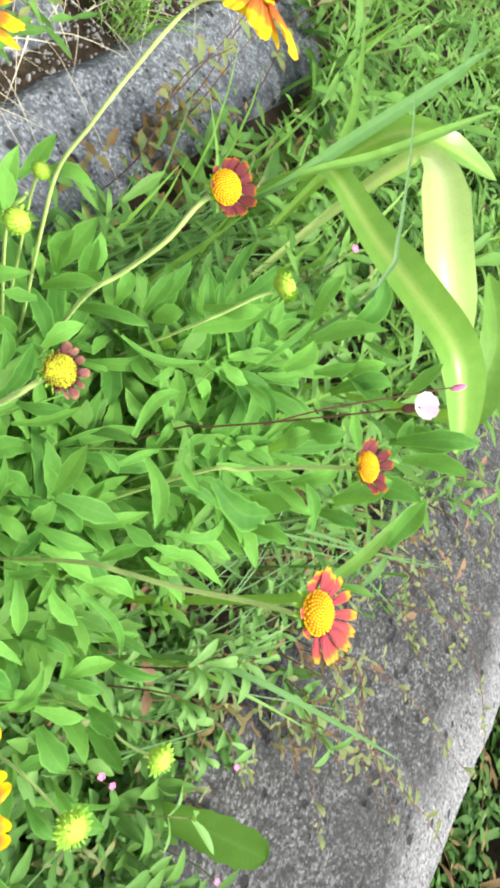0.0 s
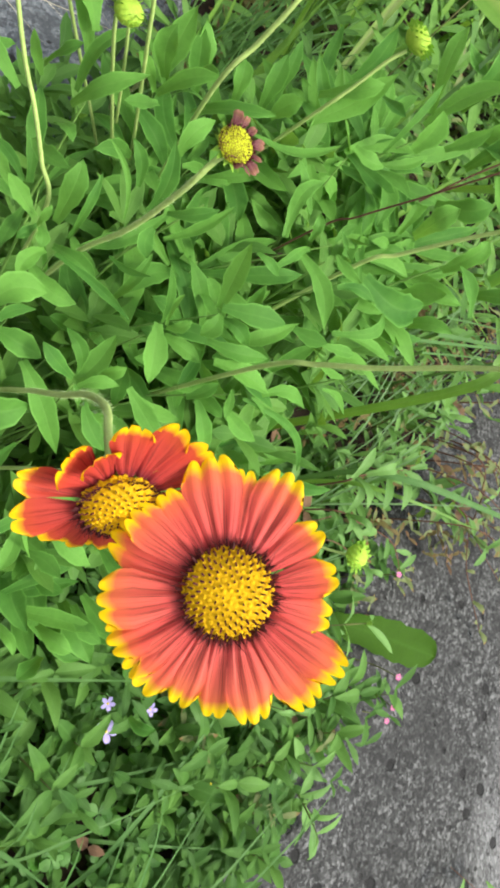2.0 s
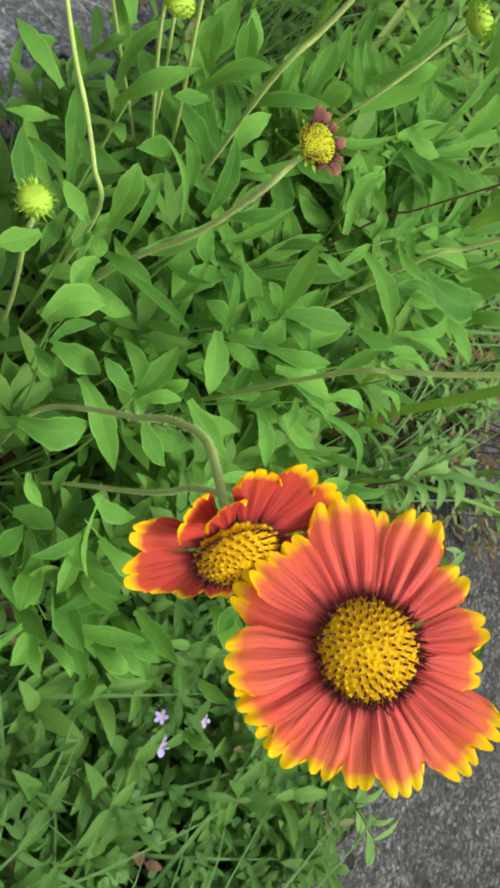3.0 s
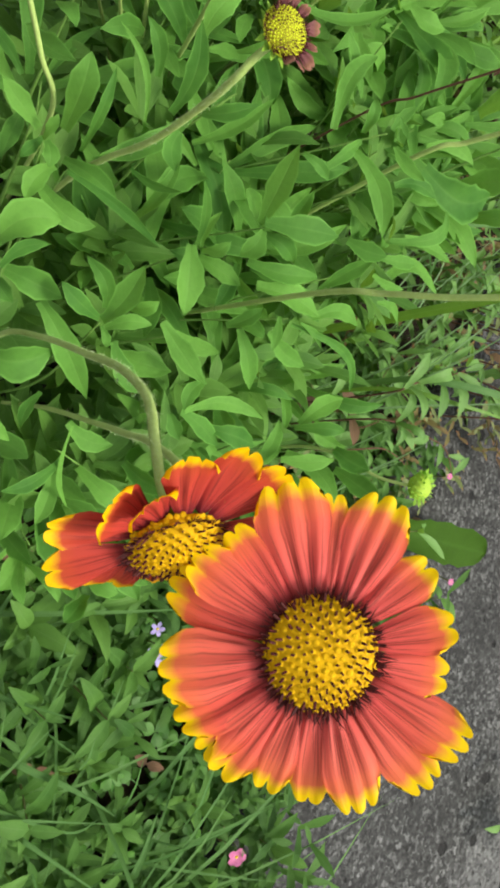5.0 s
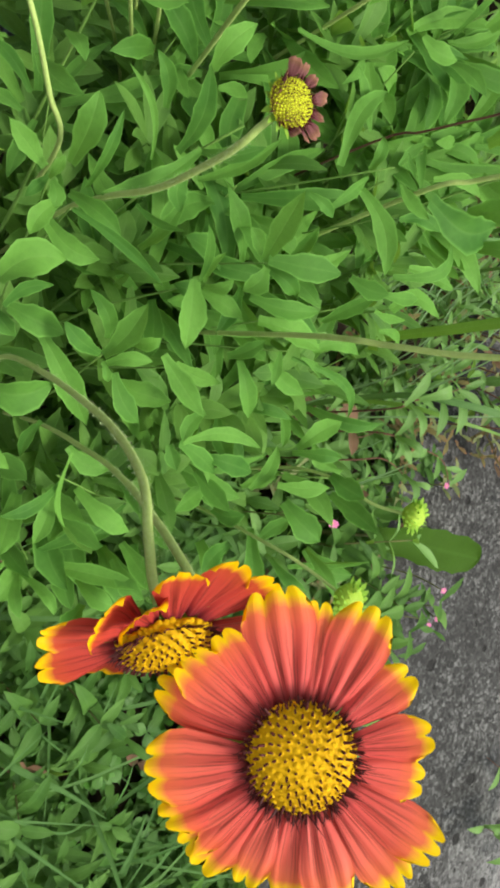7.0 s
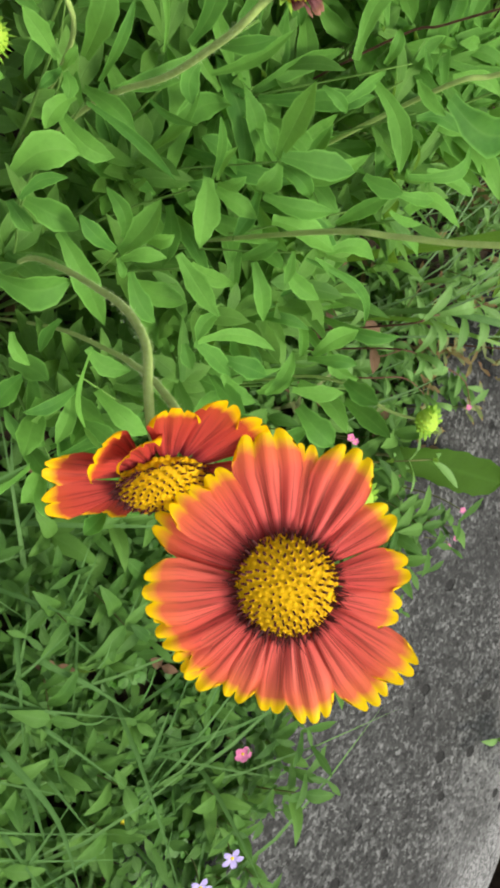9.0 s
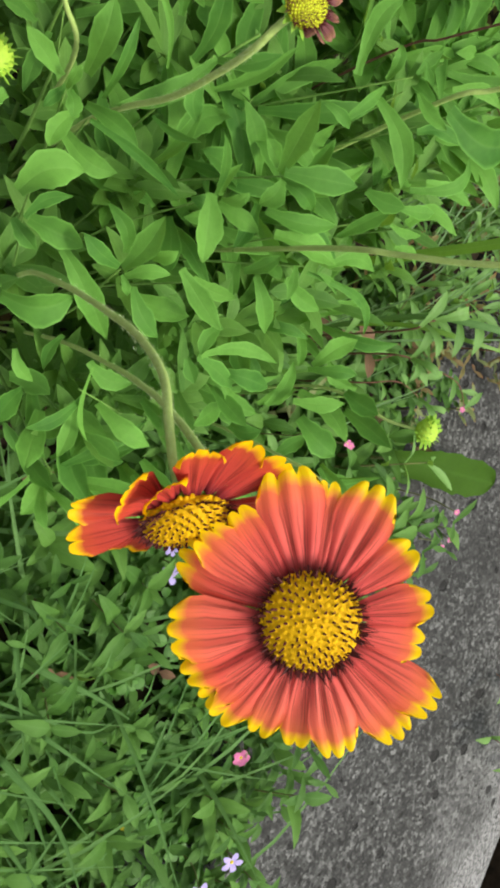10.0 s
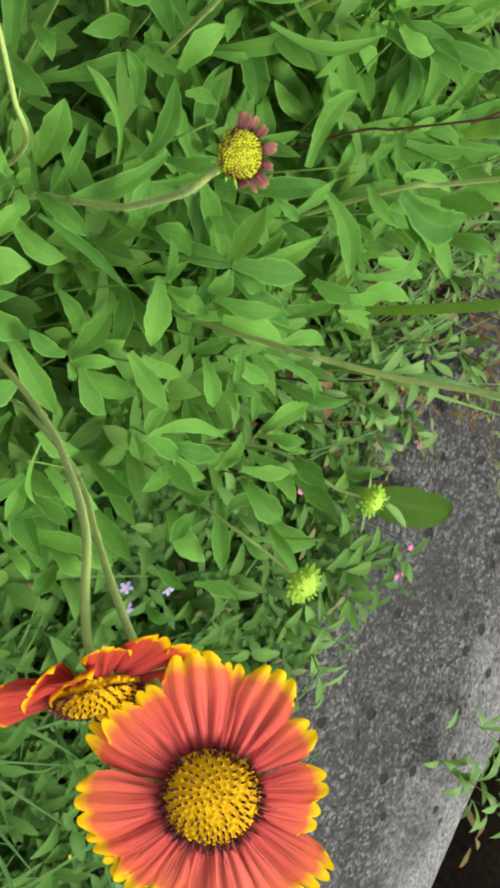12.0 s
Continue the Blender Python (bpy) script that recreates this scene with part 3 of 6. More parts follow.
def slab(name, corners, top, thick, material, label, round_=0.03, seed=0, shoulder=0.0):
    """A rough stone block with a rounded, worn edge, over a four-cornered plan."""
    bm = bmesh.new()
    n, k = 44, 44
    a, b, c, d = [Vector((*q, 0)) for q in corners]
    def point(u, v):
        return a.lerp(b, u).lerp(d.lerp(c, u), v)
    grid = []
    for i in range(n + 1):
        row = []
        for j in range(k + 1):
            u, v = 0.5 - 0.5 * math.cos(math.pi * i / n), 0.5 - 0.5 * math.cos(math.pi * j / k)
            p = point(u, v)
            edge = min(u * (b - a).length, (1 - u) * (b - a).length, v * (d - a).length, (1 - v) * (d - a).length)
            drop = round_ * max(0.0, 1 - edge / round_) ** 2 + 0.22 * shoulder * max(0.0, 1 - v * (d - a).length / max(shoulder, 0.001)) ** 2
            rough_ = 0.006 * noise.noise((p.x * 9, p.y * 9, seed)) + 0.003 * noise.noise((p.x * 40, p.y * 40, seed)) + 0.0012 * noise.noise((p.x * 150, p.y * 150, seed))
            out = Vector((noise.noise((p.x * 6, p.y * 6, seed + 3)), noise.noise((p.x * 6, p.y * 6, seed + 7)), 0)) * 0.012 * max(0.0, 1 - edge / 0.1)
            row.append(bm.verts.new(p + out + Vector((0, 0, top - drop + rough_))))
        grid.append(row)
    for i in range(n):
        for j in range(k):
            bm.faces.new((grid[i][j], grid[i + 1][j], grid[i + 1][j + 1], grid[i][j + 1]))
    rim = [grid[i][0] for i in range(n)] + [grid[n][j] for j in range(k)] + [grid[i][k] for i in range(n, 0, -1)] + [grid[0][j] for j in range(k, 0, -1)]
    last = rim
    for depth in (0.3, 0.65, 1.0):
        low = [bm.verts.new((v.co.x + 0.006 * noise.noise(v.co * 30), v.co.y + 0.006 * noise.noise(v.co * 25 + Vector((0, 0, depth * 9))), top - thick * depth)) for v in rim]
        for i in range(len(rim)):
            bm.faces.new((last[i], low[i], low[(i + 1) % len(rim)], last[(i + 1) % len(rim)]))
        last = low
    bm.faces.new(list(reversed(last)))
    bmesh.ops.recalc_face_normals(bm, faces=bm.faces)
    return tagged(part(name, bm, material, None), label, "stone", "kerb stones")


slab("kerb_stone", [(-0.45, -1.182), (1.95, -0.742), (1.95, -0.16), (-0.45, -0.46)], 0.0, 0.6, STONE, "long weathered grey granite kerb stone, pitted on top", 0.03, 1.0, 0.26)
slab("kerb_stone", [(0.50, 0.30), (1.75, 0.60), (1.85, 0.88), (0.55, 0.50)], 0.0, 0.2, STONE_BLUE, "blue-grey granite stone half hidden by weeds", 0.03, 5.0)
slab("kerb_stone", [(0.50, 0.535), (1.085, 0.695), (1.05, 1.12), (0.45, 1.02)], -0.004, 0.2, STONE_BLUE, "blue-grey granite stone with straw along its joint", 0.025, 9.0)


# ---- the gaillardia clump: five plants grown into one another ----
GROUP = "gaillardia clump"
PLANT_A = rig("gaillardia_plant", (0.33, 0.12, -0.02), "gaillardia with two open coral-red, yellow-tipped flowers", "flower plant", GROUP)
PLANT_B = rig("gaillardia_plant", (0.42, 0.20, -0.02), "gaillardia with a spent yellow head and soft green leaves", "flower plant", GROUP)
PLANT_C = rig("gaillardia_plant", (0.55, 0.06, -0.02), "gaillardia with two fading heads on straight stems", "flower plant", GROUP)
PLANT_D = rig("gaillardia_plant", (0.64, 0.20, -0.02), "gaillardia with a spent head, buds and orange flowers", "flower plant", GROUP)
PLANT_E = rig("gaillardia_plant", (0.40, -0.06, -0.02), "low gaillardia with two unopened green buds", "flower plant", GROUP)

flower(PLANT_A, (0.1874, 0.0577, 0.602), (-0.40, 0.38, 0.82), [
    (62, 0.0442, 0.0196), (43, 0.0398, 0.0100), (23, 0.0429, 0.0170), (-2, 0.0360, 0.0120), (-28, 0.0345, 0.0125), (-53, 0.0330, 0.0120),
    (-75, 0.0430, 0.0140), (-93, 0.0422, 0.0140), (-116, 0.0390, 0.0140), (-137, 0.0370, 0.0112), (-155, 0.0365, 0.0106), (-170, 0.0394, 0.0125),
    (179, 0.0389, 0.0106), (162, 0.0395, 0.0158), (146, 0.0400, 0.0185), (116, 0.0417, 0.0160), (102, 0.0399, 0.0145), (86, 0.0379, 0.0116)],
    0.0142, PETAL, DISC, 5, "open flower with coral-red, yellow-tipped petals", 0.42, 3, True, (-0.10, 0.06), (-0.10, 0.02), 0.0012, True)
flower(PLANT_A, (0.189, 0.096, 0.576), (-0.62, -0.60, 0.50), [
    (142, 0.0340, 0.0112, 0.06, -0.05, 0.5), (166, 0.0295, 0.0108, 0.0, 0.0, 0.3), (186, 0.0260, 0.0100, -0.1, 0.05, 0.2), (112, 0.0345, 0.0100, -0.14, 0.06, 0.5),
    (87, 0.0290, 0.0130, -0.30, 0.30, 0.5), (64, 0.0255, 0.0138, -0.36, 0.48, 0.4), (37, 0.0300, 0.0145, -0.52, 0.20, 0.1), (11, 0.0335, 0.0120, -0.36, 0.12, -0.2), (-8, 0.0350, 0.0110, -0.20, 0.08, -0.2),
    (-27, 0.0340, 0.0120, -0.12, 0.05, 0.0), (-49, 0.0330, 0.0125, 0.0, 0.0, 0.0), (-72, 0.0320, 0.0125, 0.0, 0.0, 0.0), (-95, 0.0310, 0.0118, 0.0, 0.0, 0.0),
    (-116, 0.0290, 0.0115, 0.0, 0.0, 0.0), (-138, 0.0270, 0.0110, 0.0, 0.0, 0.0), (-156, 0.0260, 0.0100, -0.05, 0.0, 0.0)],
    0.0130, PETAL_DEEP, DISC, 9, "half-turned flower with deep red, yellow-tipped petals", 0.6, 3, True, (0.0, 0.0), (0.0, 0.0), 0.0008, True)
flower_stem(PLANT_A, [(0.195, 0.102, 0.572), (0.199, 0.108, 0.571), (0.208, 0.114, 0.564), (0.226, 0.119, 0.541), (0.244, 0.124, 0.501), (0.263, 0.127, 0.445), (0.283, 0.138, 0.372), (0.303, 0.148, 0.28), (0.325, 0.14, 0.14), (0.33, 0.12, -0.02)], 0.0017, 420, 2)
flower_stem(PLANT_A, [(0.191, 0.055, 0.592), (0.196, 0.062, 0.582), (0.205, 0.086, 0.570), (0.217, 0.097, 0.546), (0.236, 0.096, 0.495), (0.256, 0.088, 0.435), (0.28, 0.085, 0.35), (0.31, 0.095, 0.2), (0.33, 0.12, -0.02)], 0.0016, 260, 3)

for x, y, z in ((0.2430, 0.1185, 0.5030), (0.2465, 0.1170, 0.4980), (0.2395, 0.1215, 0.5020), (0.2330, 0.1175, 0.5190)):
    bm = bmesh.new()
    bmesh.ops.create_icosphere(bm, subdivisions=2, radius=0.0008, matrix=Matrix.Translation((x, y, z)))
    part("dewdrop", bm, DEW, PLANT_A, "clear drop of dew")

SPENT = [(-125, 0.017, 0.007), (-100, 0.020, 0.008), (-74, 0.022, 0.008), (-48, 0.0225, 0.008), (-20, 0.022, 0.008), (4, 0.0215, 0.007), (30, 0.021, 0.008), (55, 0.020, 0.008), (80, 0.0185, 0.007), (108, 0.016, 0.006), (160, 0.0135, 0.005), (215, 0.0135, 0.005)]
SHRIVELLED = [(-128, 0.0150, 0.0040, 0.1, -0.2, 0.6, 60), (-104, 0.0155, 0.0042, 0.3, -0.3, -0.6, 20), (-80, 0.0165, 0.0046, 0.2, -0.3, 0.5, 10), (-52, 0.0160, 0.0044, 0.3, -0.2, -0.6, 5), (-24, 0.0168, 0.0048, 0.1, -0.3, 0.6, 12), (6, 0.0160, 0.0042, 0.3, -0.3, -0.5, 8), (32, 0.0155, 0.0044, 0.4, -0.4, 0.5, 30),
              (58, 0.0160, 0.0044, 0.2, -0.3, -0.6, 45), (88, 0.0140, 0.0040, 0.2, -0.3, 0.6, 80), (120, 0.0124, 0.0040, 0.1, -0.2, -0.4, 104), (165, 0.0122, 0.0038, 0.1, -0.2, 0.5, 106), (205, 0.0130, 0.0040, 0.2, -0.3, 0.4, 90)]
flower(PLANT_B, (0.3634, 0.1754, 0.540), (-0.12, -0.12, 0.98), SHRIVELLED, 0.0092, PETAL_OLD, DISC_OLD, 21, "spent head with shrivelled brown petals", 0.5, 2)
flower_stem(PLANT_B, [(0.361, 0.175, 0.534), (0.356, 0.175, 0.528), (0.351, 0.174, 0.518), (0.352, 0.174, 0.496), (0.357, 0.177, 0.445), (0.371, 0.188, 0.371), (0.40, 0.195, 0.25), (0.42, 0.20, -0.02)], 0.0017, 320, 4)
flower(PLANT_C, (0.555, 0.0374, 0.551), (-0.02, -0.12, 0.98), SPENT, 0.0110, PETAL_DARK, DISC_AGED, 22, "spent head with dark red shrivelled petals", 0.5, 2, False, (0.1, 0.7), (-0.1, 0.2))
flower_stem(PLANT_C, [(0.553, 0.038, 0.545), (0.551, 0.043, 0.530), (0.546, 0.052, 0.500), (0.537, 0.064, 0.455), (0.529, 0.073, 0.415), (0.53, 0.07, 0.2), (0.55, 0.06, -0.02)], 0.0017, 200, 5)
FADING = [(82, 0.018, 0.007), (62, 0.022, 0.008), (46, 0.025, 0.008), (28, 0.024, 0.008), (10, 0.028, 0.006), (-10, 0.030, 0.006), (-32, 0.030, 0.006), (-52, 0.031, 0.007), (-72, 0.029, 0.008), (-88, 0.030, 0.008), (-104, 0.028, 0.008), (-122, 0.026, 0.007), (150, 0.016, 0.006), (-160, 0.016, 0.006)]
flower(PLANT_C, (0.406, 0.0074, 0.5935), (0.0, -0.10, 0.98), FADING, 0.0118, PETAL_FADING, DISC_AGED, 23, "fading head with rolled pink-red petals", 0.5, 2, False, (-0.1, 0.25), (-0.05, 0.1))
flower_stem(PLANT_C, [(0.402, 0.008, 0.586), (0.400, 0.015, 0.574), (0.397, 0.024, 0.553), (0.388, 0.041, 0.517), (0.383, 0.056, 0.487), (0.386, 0.068, 0.440), (0.45, 0.07, 0.2), (0.55, 0.06, -0.02)], 0.0017, 240, 6)
flower(PLANT_D, (0.505, 0.238, 0.573), (-0.25, -0.25, 0.92), [(a, r * 0.86, w * 0.9) for a, r, w in SPENT], 0.0104, PETAL_DARK, DISC_AGED, 24, "spent head with shrivelled maroon petals", 0.5, 2, False, (0.1, 0.9), (-0.1, 0.3))
flower_stem(PLANT_D, [(0.498, 0.237, 0.565), (0.492, 0.235, 0.556), (0.479, 0.225, 0.535), (0.470, 0.221, 0.497), (0.470, 0.220, 0.45), (0.55, 0.21, 0.25), (0.64, 0.20, -0.02)], 0.0017, 200, 7)
OPEN = [(a * 360 / 14 + (a * 37 % 9), 0.036 + 0.004 * (a % 3), 0.0125) for a in range(14)]
flower(PLANT_D, (0.593, 0.350, 0.590), (0.25, 0.5, 0.8), OPEN, 0.0130, PETAL_ORANGE, DISC, 25, "open flower with orange, yellow-tipped petals", 0.45, 3, True, (-0.6, -0.2), (-0.3, 0.0))
flower_stem(PLANT_D, [(0.590, 0.348, 0.585), (0.578, 0.353, 0.578), (0.556, 0.355, 0.565), (0.521, 0.334, 0.531), (0.499, 0.316, 0.496), (0.491, 0.305, 0.461), (0.495, 0.280, 0.41), (0.57, 0.23, 0.2), (0.64, 0.20, -0.02)], 0.0015, 200, 8)
flower(PLANT_D, (0.437, 0.392, 0.503), (-0.1, 0.5, 0.85), OPEN, 0.0130, PETAL_ORANGE, DISC, 26, "open flower with orange, yellow-tipped petals", 0.45, 3, True, (-0.3, 0.0), (-0.2, 0.0))
flower_stem(PLANT_D, [(0.437, 0.390, 0.498), (0.450, 0.375, 0.47), (0.48, 0.33, 0.38), (0.57, 0.25, 0.18), (0.64, 0.20, -0.02)], 0.0014, 120, 9)
bud(PLANT_D, (0.624, 0.177, 0.496), (0.6, -0.1, 0.8), 0.0105, 31)
flower_stem(PLANT_D, [(0.622, 0.176, 0.486), (0.614, 0.178, 0.473), (0.605, 0.178, 0.441), (0.600, 0.18, 0.40), (0.62, 0.19, 0.2), (0.64, 0.20, -0.02)], 0.0015, 120, 10)
bud(PLANT_B, (0.310, 0.236, 0.420), (-0.1, 0.1, 0.95), 0.0086, 32)
flower_stem(PLANT_B, [(0.309, 0.231, 0.413), (0.315, 0.228, 0.38), (0.35, 0.215, 0.25), (0.42, 0.20, -0.02)], 0.0015, 80, 11)
bud(PLANT_D, (0.462, 0.285, 0.434), (0.1, 0.1, 0.95), 0.0095, 35)
bud(PLANT_D, (0.487, 0.31, 0.449), (0.1, 0.2, 0.95), 0.0065, 37)
flower_stem(PLANT_D, [(0.487, 0.309, 0.445), (0.492, 0.303, 0.42), (0.53, 0.27, 0.3), (0.64, 0.20, -0.02)], 0.0013, 60, 21)
flower_stem(PLANT_D, [(0.470, 0.298, 0.446), (0.476, 0.29, 0.40), (0.56, 0.24, 0.2), (0.64, 0.20, -0.02)], 0.0015, 60, 14)
bud(PLANT_E, (0.417, -0.105, 0.372), (0.1, -0.35, 0.9), 0.0098, 33)
flower_stem(PLANT_E, [(0.416, -0.103, 0.367), (0.409, -0.085, 0.350), (0.411, -0.062, 0.325), (0.41, -0.05, 0.25), (0.40, -0.06, -0.02)], 0.0013, 90, 12)
bud(PLANT_E, (0.328, -0.087, 0.390), (-0.05, -0.3, 0.95), 0.0108, 34)
flower_stem(PLANT_E, [(0.329, -0.085, 0.385), (0.330, -0.062, 0.366), (0.333, -0.046, 0.335), (0.36, -0.04, 0.2), (0.40, -0.06, -0.02)], 0.0013, 90, 13)
# the bare stem of a lost head
flower_stem(PLANT_B, [(0.449, 0.379, 0.430), (0.407, 0.326, 0.430), (0.387, 0.289, 0.420), (0.379, 0.264, 0.410), (0.372, 0.240, 0.395), (0.375, 0.221, 0.365), (0.41, 0.215, 0.2), (0.42, 0.20, -0.02)], 0.0015, 160, 15)

leafy_stem(PLANT_A, (0.350, 0.211, 0.385), [
    (0.345, 0.215, 0.395, 0.338, 0.240, 0.410, 0.0119),
    (0.343, 0.210, 0.395, 0.349, 0.213, 0.411, 0.0065),
    (0.341, 0.208, 0.400, 0.333, 0.198, 0.399, 0.0097),
    (0.362, 0.196, 0.385, 0.383, 0.213, 0.424, 0.0067),
    (0.372, 0.210, 0.370, 0.388, 0.227, 0.409, 0.0177),
    (0.406, 0.264, 0.356, 0.396, 0.231, 0.383, 0.0154),
    (0.426, 0.266, 0.358, 0.408, 0.244, 0.384, 0.0108),
    (0.441, 0.203, 0.374, 0.443, 0.228, 0.395, 0.0111),
    (0.346, 0.211, 0.391, 0.328, 0.210, 0.391, 0.0071),
], 0.0016, True)
leafy_stem(PLANT_B, (0.420, 0.177, 0.405), [
    (0.394, 0.187, 0.401, 0.395, 0.228, 0.432, 0.0042),
    (0.402, 0.182, 0.413, 0.421, 0.205, 0.450, 0.0127),
    (0.440, 0.194, 0.422, 0.447, 0.181, 0.429, 0.0088),
    (0.410, 0.175, 0.419, 0.427, 0.158, 0.443, 0.0109),
    (0.411, 0.164, 0.401, 0.443, 0.155, 0.439, 0.0089),
    (0.396, 0.172, 0.417, 0.378, 0.159, 0.418, 0.0137),
    (0.423, 0.175, 0.403, 0.365, 0.190, 0.384, 0.0137),
    (0.455, 0.203, 0.409, 0.483, 0.207, 0.427, 0.0156),
], 0.0016, True)
leafy_stem(PLANT_B, (0.348, 0.193, 0.383), [
    (0.347, 0.192, 0.387, 0.357, 0.134, 0.395, 0.0073),
    (0.378, 0.174, 0.388, 0.380, 0.149, 0.409, 0.0053),
    (0.363, 0.199, 0.365, 0.366, 0.166, 0.376, 0.0133),
    (0.347, 0.201, 0.357, 0.355, 0.162, 0.360, 0.0152),
    (0.384, 0.152, 0.352, 0.407, 0.161, 0.390, 0.0095),
    (0.352, 0.199, 0.372, 0.327, 0.195, 0.370, 0.0128),
], 0.0016, True)
leafy_stem(PLANT_A, (0.296, 0.180, 0.366), [
    (0.295, 0.188, 0.378, 0.324, 0.175, 0.391, 0.0227),
    (0.285, 0.177, 0.386, 0.307, 0.170, 0.400, 0.0081),
    (0.291, 0.175, 0.375, 0.304, 0.147, 0.375, 0.0176),
    (0.299, 0.152, 0.363, 0.300, 0.090, 0.316, 0.0177),
    (0.262, 0.154, 0.344, 0.291, 0.128, 0.352, 0.0245),
    (0.289, 0.180, 0.362, 0.290, 0.160, 0.355, 0.0115),
], 0.0016, True)
leafy_stem(PLANT_A, (0.319, 0.123, 0.360), [
    (0.315, 0.124, 0.371, 0.342, 0.133, 0.398, 0.0172),
    (0.312, 0.127, 0.376, 0.301, 0.154, 0.394, 0.0114),
    (0.332, 0.120, 0.370, 0.341, 0.113, 0.387, 0.0098),
    (0.311, 0.121, 0.376, 0.327, 0.107, 0.389, 0.0098),
    (0.310, 0.123, 0.376, 0.307, 0.112, 0.370, 0.0060),
    (0.322, 0.109, 0.350, 0.317, 0.075, 0.342, 0.0150),
    (0.326, 0.102, 0.333, 0.341, 0.071, 0.345, 0.0175),
    (0.336, 0.125, 0.342, 0.339, 0.154, 0.360, 0.0114),
], 0.0016, True)
leafy_stem(PLANT_A, (0.385, 0.119, 0.379), [
    (0.381, 0.123, 0.385, 0.356, 0.095, 0.372, 0.0203),
    (0.377, 0.122, 0.394, 0.375, 0.148, 0.437, 0.0064),
    (0.378, 0.118, 0.394, 0.385, 0.113, 0.411, 0.0085),
    (0.389, 0.113, 0.371, 0.399, 0.084, 0.373, 0.0139),
    (0.393, 0.113, 0.365, 0.376, 0.127, 0.372, 0.0130),
    (0.382, 0.119, 0.390, 0.384, 0.129, 0.422, 0.0060),
], 0.0016, True)
leafy_stem(PLANT_A, (0.348, 0.090, 0.359), [
    (0.346, 0.100, 0.366, 0.340, 0.057, 0.368, 0.0155),
    (0.347, 0.056, 0.359, 0.321, 0.055, 0.364, 0.0112),
    (0.356, 0.088, 0.352, 0.369, 0.060, 0.357, 0.0122),
], 0.0016, True)
leafy_stem(PLANT_B, (0.421, 0.103, 0.395), [
    (0.412, 0.108, 0.407, 0.416, 0.132, 0.462, 0.0162),
    (0.411, 0.108, 0.412, 0.443, 0.073, 0.419, 0.0191),
    (0.411, 0.104, 0.406, 0.397, 0.101, 0.393, 0.0152),
    (0.418, 0.100, 0.397, 0.429, 0.074, 0.389, 0.0133),
    (0.423, 0.104, 0.392, 0.409, 0.129, 0.418, 0.0113),
    (0.441, 0.092, 0.384, 0.447, 0.103, 0.421, 0.0099),
], 0.0016, True)
leafy_stem(PLANT_B, (0.528, 0.094, 0.416), [
    (0.477, 0.104, 0.433, 0.459, 0.056, 0.430, 0.0155),
    (0.506, 0.089, 0.434, 0.502, 0.064, 0.442, 0.0110),
    (0.524, 0.121, 0.417, 0.525, 0.157, 0.434, 0.0112),
    (0.484, 0.120, 0.422, 0.538, 0.134, 0.432, 0.0131),
    (0.494, 0.108, 0.430, 0.504, 0.119, 0.442, 0.0090),
    (0.523, 0.100, 0.435, 0.508, 0.088, 0.443, 0.0060),
    (0.505, 0.102, 0.416, 0.447, 0.109, 0.426, 0.0085),
    (0.521, 0.096, 0.426, 0.538, 0.097, 0.437, 0.0088),
    (0.446, 0.123, 0.430, 0.455, 0.102, 0.425, 0.0081),
], 0.0016, True)
leafy_stem(PLANT_C, (0.509, 0.071, 0.417), [
    (0.478, 0.046, 0.416, 0.537, 0.030, 0.416, 0.0110),
    (0.508, 0.068, 0.416, 0.535, 0.040, 0.415, 0.0114),
    (0.558, 0.056, 0.401, 0.608, 0.003, 0.398, 0.0314),
    (0.505, 0.070, 0.403, 0.505, 0.054, 0.415, 0.0085),
    (0.526, 0.027, 0.383, 0.566, -0.018, 0.369, 0.0160),
    (0.555, 0.069, 0.414, 0.577, 0.038, 0.421, 0.0111),
], 0.0016, True)
leafy_stem(PLANT_C, (0.591, 0.139, 0.420), [
    (0.524, 0.192, 0.410, 0.577, 0.148, 0.432, 0.0107),
    (0.606, 0.142, 0.420, 0.621, 0.116, 0.422, 0.0153),
    (0.575, 0.150, 0.399, 0.556, 0.123, 0.403, 0.0158),
    (0.634, 0.116, 0.406, 0.632, 0.084, 0.421, 0.0130),
    (0.581, 0.165, 0.397, 0.535, 0.152, 0.407, 0.0119),
], 0.0016, True)
leafy_stem(PLANT_A, (0.453, 0.047, 0.388), [
    (0.458, 0.046, 0.422, 0.490, 0.021, 0.412, 0.0104),
    (0.472, 0.027, 0.405, 0.581, -0.048, 0.327, 0.0170),
    (0.454, 0.039, 0.413, 0.497, 0.004, 0.384, 0.0072),
    (0.445, 0.068, 0.421, 0.453, 0.047, 0.432, 0.0137),
    (0.436, 0.050, 0.386, 0.450, 0.050, 0.426, 0.0142),
    (0.400, 0.095, 0.392, 0.429, 0.060, 0.400, 0.0138),
    (0.396, 0.081, 0.390, 0.424, 0.037, 0.385, 0.0189),
    (0.420, 0.040, 0.383, 0.467, 0.002, 0.359, 0.0129),
    (0.488, 0.005, 0.365, 0.541, -0.043, 0.313, 0.0084),
], 0.0016, True)
